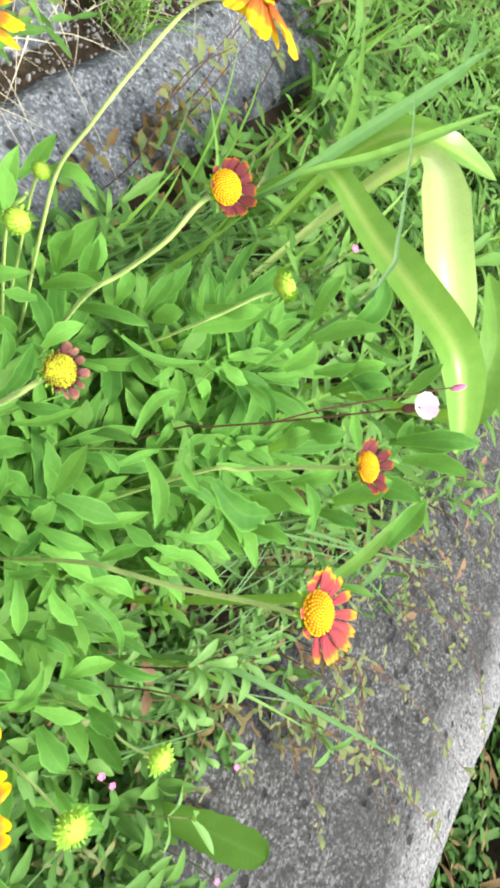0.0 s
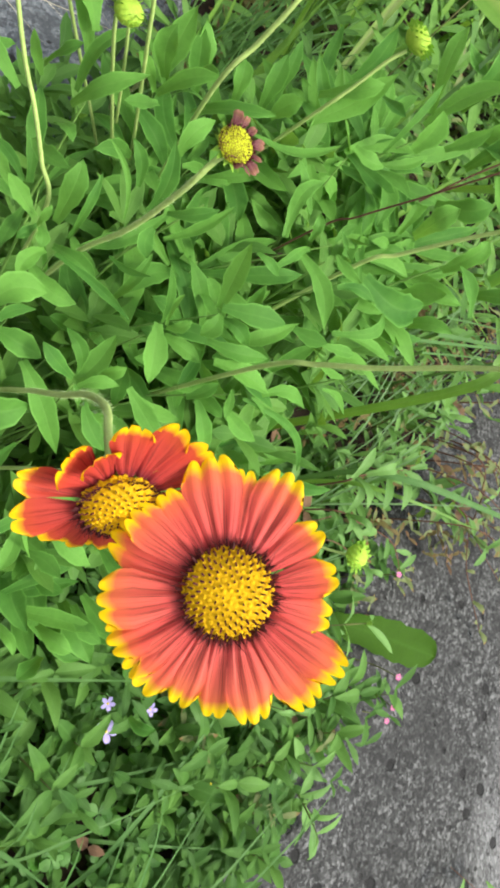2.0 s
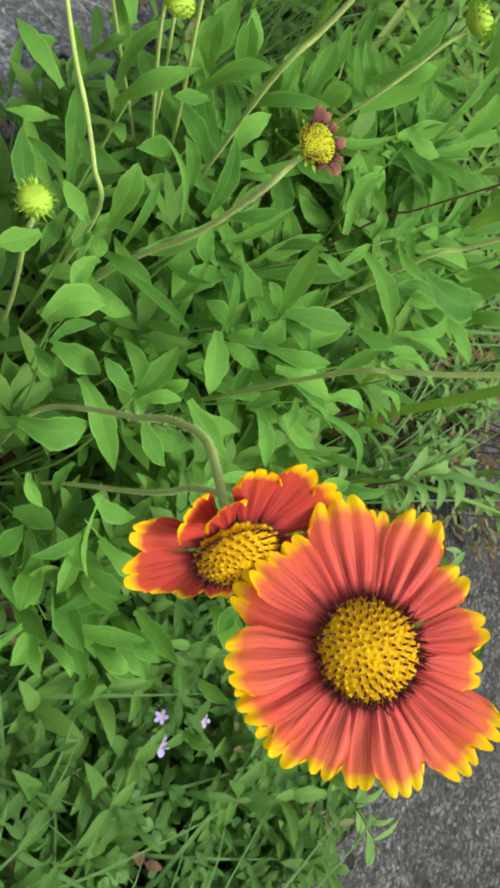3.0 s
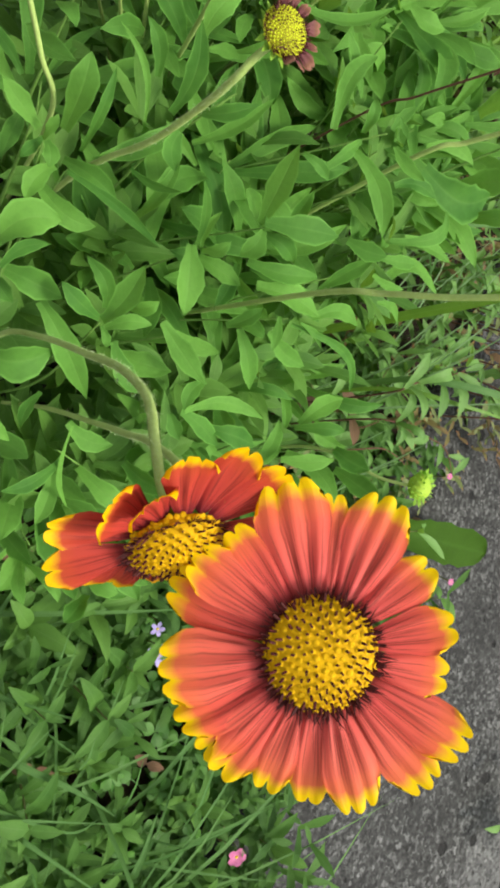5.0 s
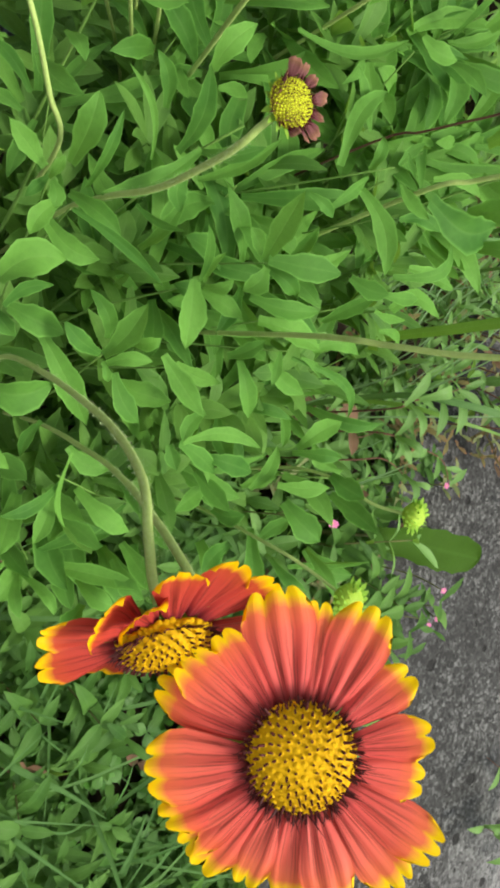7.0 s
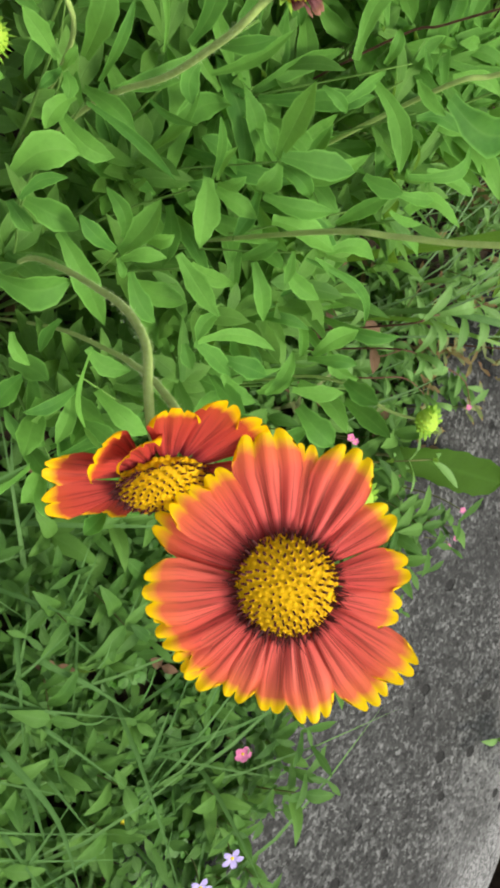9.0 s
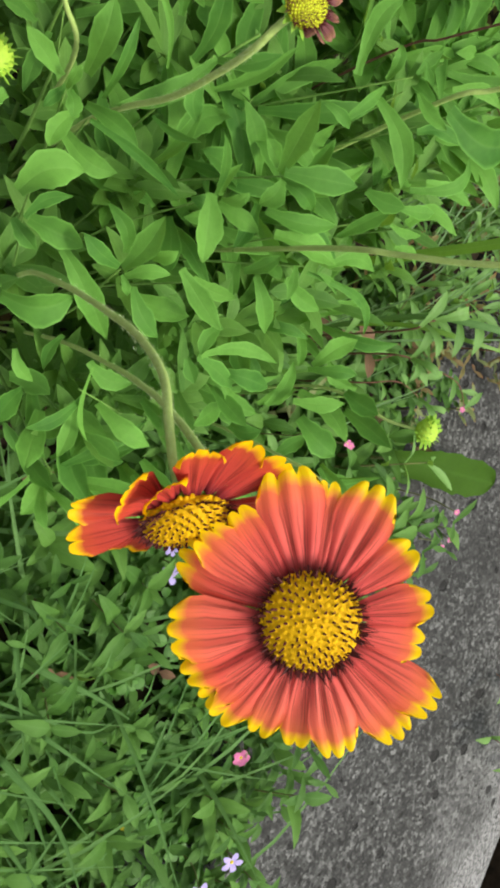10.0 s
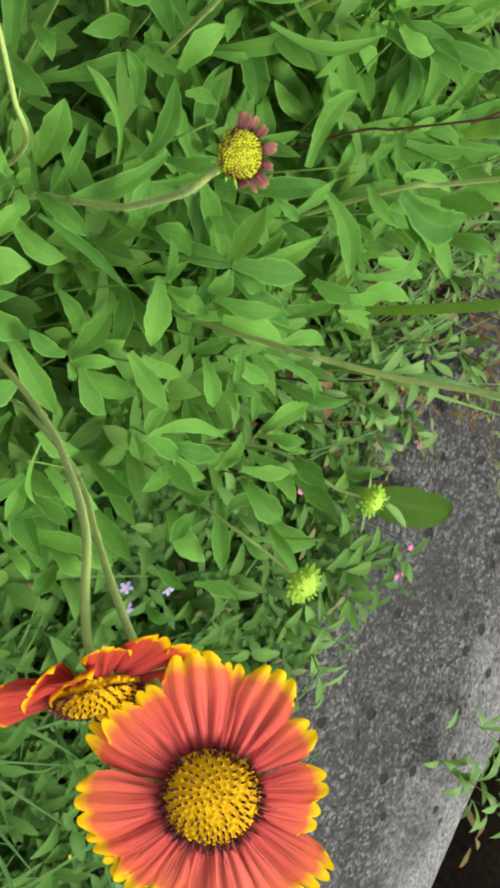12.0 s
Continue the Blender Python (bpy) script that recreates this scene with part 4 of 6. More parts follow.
leafy_stem(PLANT_A, (0.408, 0.050, 0.379), [
    (0.404, 0.046, 0.392, 0.421, 0.017, 0.371, 0.0059),
    (0.394, 0.059, 0.393, 0.375, 0.048, 0.392, 0.0072),
    (0.403, 0.048, 0.385, 0.453, -0.041, 0.324, 0.0083),
    (0.380, 0.066, 0.372, 0.376, 0.026, 0.344, 0.0139),
    (0.403, 0.048, 0.363, 0.422, 0.007, 0.343, 0.0147),
    (0.383, 0.070, 0.359, 0.400, 0.065, 0.378, 0.0116),
], 0.0016, True)
leafy_stem(PLANT_A, (0.276, 0.044, 0.200), [
    (0.275, 0.036, 0.180, 0.243, -0.016, 0.200, 0.0252),
    (0.280, -0.035, 0.140, 0.272, -0.076, 0.160, 0.0231),
    (0.266, 0.063, 0.200, 0.223, 0.046, 0.220, 0.0236),
    (0.321, -0.055, 0.140, 0.301, -0.089, 0.160, 0.0191),
    (0.256, 0.105, 0.250, 0.262, 0.081, 0.270, 0.0203),
    (0.279, 0.058, 0.230, 0.276, 0.028, 0.250, 0.0172),
    (0.248, 0.016, 0.150, 0.204, 0.010, 0.170, 0.0212),
    (0.285, 0.011, 0.180, 0.285, -0.013, 0.200, 0.0173),
    (0.301, 0.027, 0.190, 0.256, 0.024, 0.210, 0.0184),
    (0.260, 0.089, 0.230, 0.226, 0.089, 0.250, 0.0184),
], 0.0016, True)
leafy_stem(PLANT_E, (0.380, -0.091, 0.220), [
    (0.376, -0.086, 0.230, 0.330, -0.123, 0.250, 0.0191),
    (0.343, -0.068, 0.210, 0.331, -0.116, 0.230, 0.0240),
    (0.403, -0.140, 0.230, 0.413, -0.182, 0.250, 0.0244),
    (0.400, -0.026, 0.320, 0.418, -0.050, 0.340, 0.0125),
    (0.399, -0.047, 0.290, 0.394, -0.097, 0.310, 0.0177),
    (0.342, -0.026, 0.280, 0.350, -0.039, 0.300, 0.0152),
    (0.342, 0.011, 0.300, 0.334, -0.019, 0.320, 0.0160),
    (0.308, 0.012, 0.260, 0.297, -0.021, 0.280, 0.0124),
    (0.315, -0.128, 0.150, 0.316, -0.156, 0.170, 0.0168),
    (0.334, -0.183, 0.130, 0.351, -0.224, 0.150, 0.0203),
], 0.0016, True)
leafy_stem(PLANT_E, (0.263, 0.040, 0.250), [
    (0.262, 0.043, 0.260, 0.262, 0.017, 0.280, 0.0157),
    (0.284, -0.026, 0.200, 0.275, -0.059, 0.220, 0.0182),
    (0.289, -0.169, 0.110, 0.294, -0.189, 0.130, 0.0144),
    (0.372, -0.093, 0.240, 0.396, -0.094, 0.260, 0.0162),
    (0.377, -0.125, 0.220, 0.375, -0.160, 0.240, 0.0130),
    (0.358, -0.086, 0.220, 0.316, -0.073, 0.240, 0.0169),
    (0.351, -0.011, 0.280, 0.312, 0.003, 0.300, 0.0164),
    (0.361, -0.024, 0.310, 0.389, -0.009, 0.330, 0.0122),
    (0.258, -0.023, 0.180, 0.259, -0.053, 0.200, 0.0184),
    (0.252, -0.053, 0.150, 0.221, -0.046, 0.170, 0.0190),
], 0.0016, True)
leafy_stem(PLANT_E, (0.415, -0.060, 0.321), [
    (0.405, -0.054, 0.335, 0.403, -0.075, 0.356, 0.0196),
    (0.400, -0.068, 0.327, 0.394, -0.100, 0.357, 0.0179),
    (0.369, -0.028, 0.331, 0.393, -0.054, 0.345, 0.0138),
    (0.368, -0.044, 0.324, 0.367, -0.081, 0.333, 0.0235),
    (0.408, -0.030, 0.315, 0.457, -0.047, 0.310, 0.0174),
    (0.429, -0.073, 0.311, 0.420, -0.034, 0.320, 0.0141),
], 0.0016, True)
leafy_stem(PLANT_E, (0.327, 0.047, 0.350), [
    (0.322, 0.054, 0.362, 0.365, 0.009, 0.353, 0.0109),
    (0.320, 0.055, 0.362, 0.337, 0.014, 0.335, 0.0144),
    (0.338, 0.027, 0.342, 0.360, -0.007, 0.331, 0.0166),
    (0.319, 0.056, 0.351, 0.312, 0.041, 0.351, 0.0113),
    (0.345, 0.010, 0.310, 0.353, -0.025, 0.305, 0.0153),
    (0.365, -0.026, 0.292, 0.387, -0.032, 0.312, 0.0136),
], 0.0016, True)
leafy_stem(PLANT_E, (0.269, 0.079, 0.304), [
    (0.278, 0.113, 0.327, 0.254, 0.107, 0.330, 0.0088),
    (0.280, 0.086, 0.322, 0.260, 0.039, 0.263, 0.0052),
    (0.282, 0.054, 0.269, 0.287, 0.007, 0.274, 0.0173),
    (0.270, 0.071, 0.295, 0.228, 0.085, 0.303, 0.0101),
    (0.250, 0.127, 0.332, 0.247, 0.105, 0.322, 0.0093),
    (0.289, 0.084, 0.295, 0.302, 0.053, 0.292, 0.0156),
    (0.267, 0.063, 0.267, 0.238, 0.046, 0.260, 0.0146),
    (0.309, 0.032, 0.266, 0.307, 0.005, 0.298, 0.0167),
], 0.0016, True)
leafy_stem(PLANT_A, (0.294, 0.031, 0.186), [
    (0.244, 0.041, 0.147, 0.233, 0.006, 0.181, 0.0176),
    (0.275, 0.000, 0.126, 0.242, -0.046, 0.156, 0.0197),
    (0.299, 0.028, 0.143, 0.258, -0.041, 0.158, 0.0270),
])
leafy_stem(PLANT_B, (0.471, 0.169, 0.386), [
    (0.526, 0.230, 0.371, 0.546, 0.191, 0.419, 0.0159),
    (0.536, 0.251, 0.381, 0.532, 0.234, 0.406, 0.0158),
    (0.512, 0.247, 0.368, 0.513, 0.225, 0.399, 0.0044),
])
leafy_stem(PLANT_B, (0.469, 0.274, 0.346), [
    (0.505, 0.251, 0.372, 0.520, 0.231, 0.418, 0.0139),
    (0.515, 0.255, 0.368, 0.520, 0.252, 0.396, 0.0065),
    (0.518, 0.256, 0.358, 0.512, 0.282, 0.374, 0.0105),
    (0.480, 0.240, 0.394, 0.454, 0.251, 0.395, 0.0121),
    (0.497, 0.293, 0.310, 0.536, 0.300, 0.358, 0.0165),
    (0.454, 0.275, 0.348, 0.485, 0.257, 0.398, 0.0150),
    (0.475, 0.314, 0.323, 0.488, 0.305, 0.358, 0.0120),
    (0.453, 0.302, 0.341, 0.456, 0.325, 0.359, 0.0101),
    (0.439, 0.323, 0.354, 0.413, 0.326, 0.357, 0.0104),
    (0.419, 0.296, 0.356, 0.416, 0.340, 0.363, 0.0136),
])
leafy_stem(PLANT_B, (0.365, 0.225, 0.370), [
    (0.375, 0.272, 0.391, 0.349, 0.288, 0.391, 0.0114),
    (0.330, 0.242, 0.381, 0.343, 0.274, 0.403, 0.0143),
    (0.313, 0.224, 0.401, 0.286, 0.231, 0.403, 0.0150),
])
leafy_stem(PLANT_C, (0.543, -0.010, 0.330), [
    (0.585, 0.002, 0.383, 0.590, -0.023, 0.420, 0.0145),
    (0.631, -0.010, 0.423, 0.635, -0.035, 0.458, 0.0165),
    (0.652, -0.062, 0.465, 0.674, -0.034, 0.509, 0.0226),
])
leafy_stem(PLANT_C, (0.679, 0.008, 0.424), [
    (0.621, -0.025, 0.420, 0.620, 0.020, 0.437, 0.0135),
    (0.603, 0.021, 0.384, 0.609, 0.004, 0.421, 0.0222),
    (0.656, -0.004, 0.453, 0.672, -0.036, 0.503, 0.0258),
    (0.643, -0.010, 0.438, 0.666, -0.010, 0.489, 0.0256),
    (0.721, -0.008, 0.469, 0.736, -0.044, 0.517, 0.0225),
    (0.726, 0.010, 0.460, 0.758, -0.023, 0.527, 0.0219),
    (0.631, 0.020, 0.412, 0.646, 0.021, 0.454, 0.0224),
    (0.744, 0.028, 0.453, 0.759, -0.021, 0.505, 0.0273),
    (0.729, -0.006, 0.454, 0.740, 0.024, 0.486, 0.0157),
    (0.713, 0.054, 0.449, 0.686, 0.018, 0.454, 0.0144),
])
leafy_stem(PLANT_C, (0.549, 0.083, 0.383), [
    (0.673, 0.064, 0.411, 0.682, 0.039, 0.452, 0.0233),
    (0.622, 0.056, 0.412, 0.636, 0.057, 0.453, 0.0217),
])
leafy_stem(PLANT_D, (0.645, 0.153, 0.361), [
    (0.604, 0.199, 0.366, 0.612, 0.193, 0.396, 0.0199),
    (0.633, 0.180, 0.371, 0.686, 0.169, 0.434, 0.0227),
    (0.657, 0.193, 0.378, 0.673, 0.168, 0.427, 0.0182),
    (0.672, 0.124, 0.393, 0.720, 0.142, 0.444, 0.0077),
    (0.744, 0.080, 0.434, 0.743, 0.036, 0.467, 0.0162),
])
leafy_stem(PLANT_D, (0.745, 0.111, 0.400), [
    (0.698, 0.162, 0.402, 0.685, 0.137, 0.420, 0.0135),
    (0.706, 0.111, 0.396, 0.718, 0.124, 0.433, 0.0275),
    (0.737, 0.070, 0.412, 0.759, 0.054, 0.466, 0.0215),
    (0.728, 0.095, 0.410, 0.741, 0.087, 0.452, 0.0161),
    (0.752, 0.088, 0.418, 0.768, 0.075, 0.464, 0.0187),
    (0.788, 0.035, 0.455, 0.806, 0.052, 0.499, 0.0167),
    (0.791, 0.102, 0.435, 0.789, 0.070, 0.465, 0.0096),
    (0.744, 0.121, 0.394, 0.786, 0.103, 0.469, 0.0230),
    (0.728, 0.127, 0.415, 0.758, 0.168, 0.466, 0.0173),
    (0.782, 0.115, 0.410, 0.818, 0.150, 0.469, 0.0269),
    (0.798, 0.121, 0.442, 0.784, 0.159, 0.447, 0.0146),
    (0.686, 0.188, 0.393, 0.717, 0.200, 0.434, 0.0183),
])
leafy_stem(PLANT_D, (0.573, 0.278, 0.315), [
    (0.657, 0.381, 0.240, 0.676, 0.340, 0.294, 0.0180),
    (0.635, 0.384, 0.244, 0.660, 0.402, 0.294, 0.0194),
    (0.555, 0.324, 0.283, 0.582, 0.381, 0.328, 0.0225),
    (0.556, 0.330, 0.302, 0.559, 0.370, 0.324, 0.0202),
    (0.545, 0.268, 0.339, 0.583, 0.292, 0.381, 0.0244),
    (0.545, 0.259, 0.342, 0.547, 0.293, 0.356, 0.0096),
    (0.537, 0.262, 0.356, 0.546, 0.283, 0.388, 0.0215),
    (0.545, 0.249, 0.367, 0.558, 0.274, 0.402, 0.0193),
    (0.607, 0.209, 0.369, 0.638, 0.232, 0.406, 0.0124),
    (0.537, 0.239, 0.372, 0.556, 0.272, 0.398, 0.0182),
    (0.597, 0.208, 0.368, 0.612, 0.227, 0.407, 0.0172),
    (0.554, 0.218, 0.384, 0.564, 0.237, 0.408, 0.0146),
])
leafy_stem(PLANT_E, (0.441, -0.092, 0.273), [
    (0.369, -0.095, 0.302, 0.348, -0.129, 0.332, 0.0109),
    (0.359, -0.105, 0.280, 0.391, -0.130, 0.328, 0.0218),
])
leafy_stem(PLANT_E, (0.390, -0.026, 0.249), [
    (0.304, -0.032, 0.176, 0.291, -0.079, 0.203, 0.0192),
    (0.296, -0.032, 0.147, 0.274, -0.083, 0.169, 0.0277),
])


# ---- the mass of smaller leaves within the clump ----
def clump_height(x, y):
    r = ((x - 0.56) / 0.46) ** 2 + ((y - 0.12) / (0.29 - 0.13 * min(1.0, max(0.0, (x - 0.56) / 0.15)) if y > 0.12 else 0.235)) ** 2
    return 0.43 * (1 - r) ** 0.35 if r < 1 else 0.0


def whorl(bm, p, way, count, length, width, dice, shape=lance):
    """A tuft of blades round a shoot."""
    way = Vector(way).normalized()
    e = way.orthogonal().normalized()
    for i in range(count):
        a = i * 2.39996 + dice.uniform(-0.3, 0.3)
        out = (Matrix.Rotation(a, 3, way) @ e)
        s = length * dice.uniform(0.6, 1.15)
        start = p - way * dice.uniform(0, 0.035)
        end = start + out * s * dice.uniform(0.7, 0.95) + way * s * dice.uniform(0.1, 0.8)
        face = (way - out * 0.5 + Vector((dice.gauss(0, 0.15), dice.gauss(0, 0.15), 0.3))).normalized()
        leaf(bm, bowed(start, end, face, dice.uniform(-0.02, 0.14), 0, 5), width * dice.uniform(0.7, 1.2), face, shape, dice.uniform(0.1, 0.4), 2)


for plant, seed, shoots, rosettes in ((PLANT_A, 41, 17, 2), (PLANT_B, 42, 19, 6), (PLANT_C, 43, 84, 24), (PLANT_D, 44, 70, 20), (PLANT_E, 45, 18, 3)):
    dice, foot = random.Random(seed), origin(plant)
    bm, stalks = bmesh.new(), bmesh.new()
    made = 0
    while made < shoots:
        x, y = foot.x + dice.gauss(0, 0.12), foot.y + dice.gauss(0, 0.09)
        h = clump_height(x, y)
        if h < 0.1:
            continue
        made += 1
        z = h - dice.uniform(0.065, 0.22) - (0.035 if x < 0.56 else 0.0)
        top = Vector((x, y, z))
        low = Vector((foot.x + (x - foot.x) * 0.5, foot.y + (y - foot.y) * 0.5, 0.0))
        tube(stalks, spline([low, low.lerp(top, 0.6) + Vector((0, 0, 0.02)), top], 3), 0.0018, 0.0004, 5)
        whorl(bm, top, ((x - foot.x) * 0.9 + 0.12, (y - foot.y) * 0.9, 0.45), 9, 0.048, 0.0145, dice)
        for k in (0.35, 0.68):
            whorl(bm, low.lerp(top, k), (x - foot.x, y - foot.y, 0.6), 4, 0.06, 0.014, dice)
    for _ in range(rosettes):
        # leafy side shoots just below the crown of the clump, leaf by leaf
        x, y = foot.x + 0.06 + dice.gauss(0, 0.10), foot.y + dice.gauss(0, 0.08)
        h = clump_height(x, y)
        if h < 0.2:
            continue
        c = Vector((x, y, h - dice.uniform(0.05, 0.11) - (0.04 if x < 0.56 else 0.0)))
        turn, leaves = dice.uniform(0, 6), []
        for i in range(9):
            a, s = turn + i * 2.39996, dice.uniform(0.035, 0.075)
            p = c + Vector((0.012 * math.cos(a), 0.012 * math.sin(a), -0.03 + 0.003 * i))
            q = p + Vector((s * math.cos(a) + 0.015, s * math.sin(a), s * dice.uniform(-0.1, 0.7)))
            leaves.append((*p, *q, s * dice.uniform(0.22, 0.31)))
        leafy_stem(plant, c, leaves, 0.0018)
    part("shoot_mass", stalks, STEM, plant, kind="stuff")
    part("foliage", bm, LEAF_MASS, plant, "dense soft green lance-shaped leaves", kind="stuff")


# ---- plants round the clump ----
def scatter(name, label, category, material, seed, count, area, make, kind="stuff"):
    """One object of many small pieces over an area (x0, y0, x1, y1)."""
    dice, bm = random.Random(seed), bmesh.new()
    bm.loops.layers.uv.verify()
    x0, y0, x1, y1 = area
    for _ in range(count):
        make(bm, dice.uniform(x0, x1), dice.uniform(y0, y1), dice)
    return tagged(part(name, bm, material, None), label, category, "", kind)


def kerb_inner(x):
    return min(-0.47 + 0.23 * x, -0.30 + 0.02 * x)


def kerb_outer(x):
    return -1.097 + 0.183 * x


def grass_blade(bm, x, y, dice, height=0.2, width=0.004, lean=0.6, z=None, way=None):
    base = Vector((x, y, ground_height(x, y) if z is None else z))
    a = dice.uniform(0, 2 * math.pi) if way is None else way + dice.gauss(0, 0.4)
    h = height * dice.uniform(0.5, 1.25)
    out = Vector((math.cos(a), math.sin(a), 0))
    k = lean * dice.uniform(0.3, 1.5)
    line = [base + out * h * k * (i / 5) ** 2 + Vector((0, 0, h * (i / 5) * (1 - 0.28 * k * i / 5))) for i in range(6)]
    leaf(bm, line, width * dice.uniform(0.7, 1.3), (-out.x, -out.y, 0.9), blade_shape, 0.3, 2)


def sprig(bm, x, y, dice, height=0.06, size=0.016, count=8, shape=ovate, ratio=0.5, z=None):
    """A small upright weed: pairs of leaves up a short stalk."""
    base = Vector((x, y, ground_height(x, y) if z is None else z))
    lean = Vector((dice.gauss(0, 0.35), dice.gauss(0, 0.35), 1)).normalized()
    h = height * dice.uniform(0.5, 1.4)
    turn = dice.uniform(0, 6)
    for i in range(count):
        k = (i // 2 + 1) / (count // 2)
        p = base + lean * h * k
        a = turn + (i // 2) * 1.57 + (i % 2) * math.pi + dice.uniform(-0.4, 0.4)
        out = Vector((math.cos(a), math.sin(a), dice.uniform(-0.1, 0.6)))
        s = size * dice.uniform(0.6, 1.3) * (1.15 - 0.3 * k)
        face = Vector((-out.x * 0.4, -out.y * 0.4, 1)).normalized()
        leaf(bm, bowed(p, p + out * s, face, dice.uniform(0, 0.12), 0, 4), s * ratio, face, shape, 0.25, 2)


def clover(bm, x, y, dice, z=None):
    base = Vector((x, y, (ground_height(x, y) if z is None else z) + dice.uniform(0.02, 0.055)))
    turn, s = dice.uniform(0, 6), dice.uniform(0.009, 0.015)
    tilt = Vector((dice.gauss(0, 0.2), dice.gauss(0, 0.2), 1)).normalized()
    for i in range(3):
        a = turn + i * 2.094
        out = Vector((math.cos(a), math.sin(a), 0))
        out = (out - tilt * out.dot(tilt)).normalized()
        leaf(bm, bowed(base, base + out * s, tilt, 0.05, 0, 4), s * 0.95, tilt, lambda q: math.sin(math.pi * min(1, q ** 1.4 * 0.9)) ** 0.6, 0.2, 2)


# the bed in front: small weeds, clover and lawn grass
def front_ok(x, y):
    return y < 0.10 and y < 0.30 - 0.4 * x and y > kerb_inner(x) - 0.06 * (1 + noise.noise((x * 9, y * 9, 2)))


scatter("weed_patch", "low green weeds with small oval leaves", "weeds", WEED, 51, 760, (-0.35, -0.55, 0.75, 0.12),
        lambda bm, x, y, d: front_ok(x, y) and sprig(bm, x, y, d, 0.065, 0.025, 8, ovate, 0.5))
scatter("weed_patch", "tall narrow-leaved weeds between kerb and flowers", "weeds", WEED, 52, 170, (-0.35, -0.46, 0.6, 0.0),
        lambda bm, x, y, d: front_ok(x, y) and sprig(bm, x, y, d, 0.12, 0.034, 10, lance, 0.3))
scatter("clover_patch", "low patch of three-leaved clover", "clover", CLOVER, 53, 1300, (-0.3, -0.55, 0.55, -0.05),
        lambda bm, x, y, d: front_ok(x, y) and clover(bm, x, y, d))
scatter("grass", "thin green lawn grass among the weeds", "grass", DULL_GRASS, 54, 240, (-0.35, -0.5, 0.2, 0.1),
        lambda bm, x, y, d: front_ok(x, y) and grass_blade(bm, x, y, d, 0.19, 0.0055, 1.1))


def weed_kind(seed, height, size, count, material, ratio, label, shape=ovate):
    """One upright weed with a stalk and leaves of its own, to be set out in copies."""
    dice = random.Random(seed)
    plant = rig("weed_plant", (0, 0, 0), label, "weeds", "single weeds among the clover")
    lean = Vector((dice.gauss(0, 0.25), dice.gauss(0, 0.25), 1)).normalized()
    bm = bmesh.new()
    tube(bm, spline([Vector((0, 0, -0.01)), lean * height * 0.5, lean * height], 4), 0.0014, 0.0006, 5)
    part("stalk", bm, GREEN_TWIG, plant)
    for i in range(count):
        k = (i // 2 + 1) / (count // 2)
        a = (i // 2) * 1.57 + (i % 2) * math.pi + dice.uniform(-0.4, 0.4)
        out = Vector((math.cos(a), math.sin(a), dice.uniform(0.0, 0.7)))
        s = size * dice.uniform(0.7, 1.25) * (1.15 - 0.35 * k)
        face = Vector((-out.x * 0.5, -out.y * 0.5, 1)).normalized()
        p = lean * height * k
        bm = bmesh.new()
        leaf(bm, bowed(p, p + out * s, face, dice.uniform(0.02, 0.16), 0, 6), s * ratio, face, shape, 0.3, 4, 0.03, dice.uniform(0, 6))
        part("leaf", bm, material, plant)
    return plant


WEED_ONE = foliage("single_weed_leaf", (0.042, 0.125, 0.020), (0.115, 0.255, 0.048), (0.14, 0.28, 0.085), 0.6, 0.22, glossy=0.2)
kinds = [weed_kind(91, 0.09, 0.045, 10, WEED_ONE, 0.42, "dark green weed with pointed oval leaves"),
         weed_kind(92, 0.12, 0.038, 12, WEED_ONE, 0.36, "upright green weed with narrow oval leaves"),
         weed_kind(93, 0.06, 0.036, 8, WEED_ONE, 0.55, "low green weed with broad oval leaves")]
dice, made = random.Random(94), 0
while made < 140:
    x, y = dice.uniform(-0.25, 0.62), dice.uniform(-0.5, 0.05)
    if not front_ok(x, y):
        continue
    m = pose(x, y, ground_height(x, y), 0, 0, dice.uniform(0, 360)) @ Matrix.Scale(dice.uniform(0.7, 1.25), 4)
    if made < 3:
        kinds[made].matrix_basis = m
    else:
        copy_thing(kinds[dice.randrange(3)], m)
    made += 1


# taller pointed weeds along the kerb's inner edge
EDGE_WEED = foliage("edge_weed_leaf", (0.09, 0.22, 0.045), (0.17, 0.35, 0.085), (0.24, 0.4, 0.15), 0.55, 0.28, glossy=0.3)
edge_kinds = [weed_kind(95, 0.13, 0.048, 12, EDGE_WEED, 0.30, "light green weed with pointed leaves at the kerb", lance),
              weed_kind(96, 0.10, 0.040, 10, EDGE_WEED, 0.36, "light green weed with pointed leaves at the kerb", lance),
              weed_kind(97, 0.15, 0.036, 14, EDGE_WEED, 0.28, "straggling pale weed with thin leaves at the kerb", lance)]
for k in range(48):
    x = dice.uniform(0.40, 0.95) if k < 36 else dice.uniform(0.95, 1.5)
    y = kerb_inner(x) + dice.gauss(0.075, 0.06)
    if k < 3:
        x = 0.84 + 0.1 * k
        y = kerb_inner(x) + 0.06
    if k >= 3 and 0.48 < x < 0.78 and y < -0.25:
        continue
    m = pose(x, y, -0.01, dice.gauss(0, 16), dice.gauss(0, 16), dice.uniform(0, 360)) @ Matrix.Scale(dice.uniform(0.7, 1.2), 4)
    if k < 3:
        edge_kinds[k].matrix_basis = m
    else:
        copy_thing(edge_kinds[dice.randrange(3)], m)


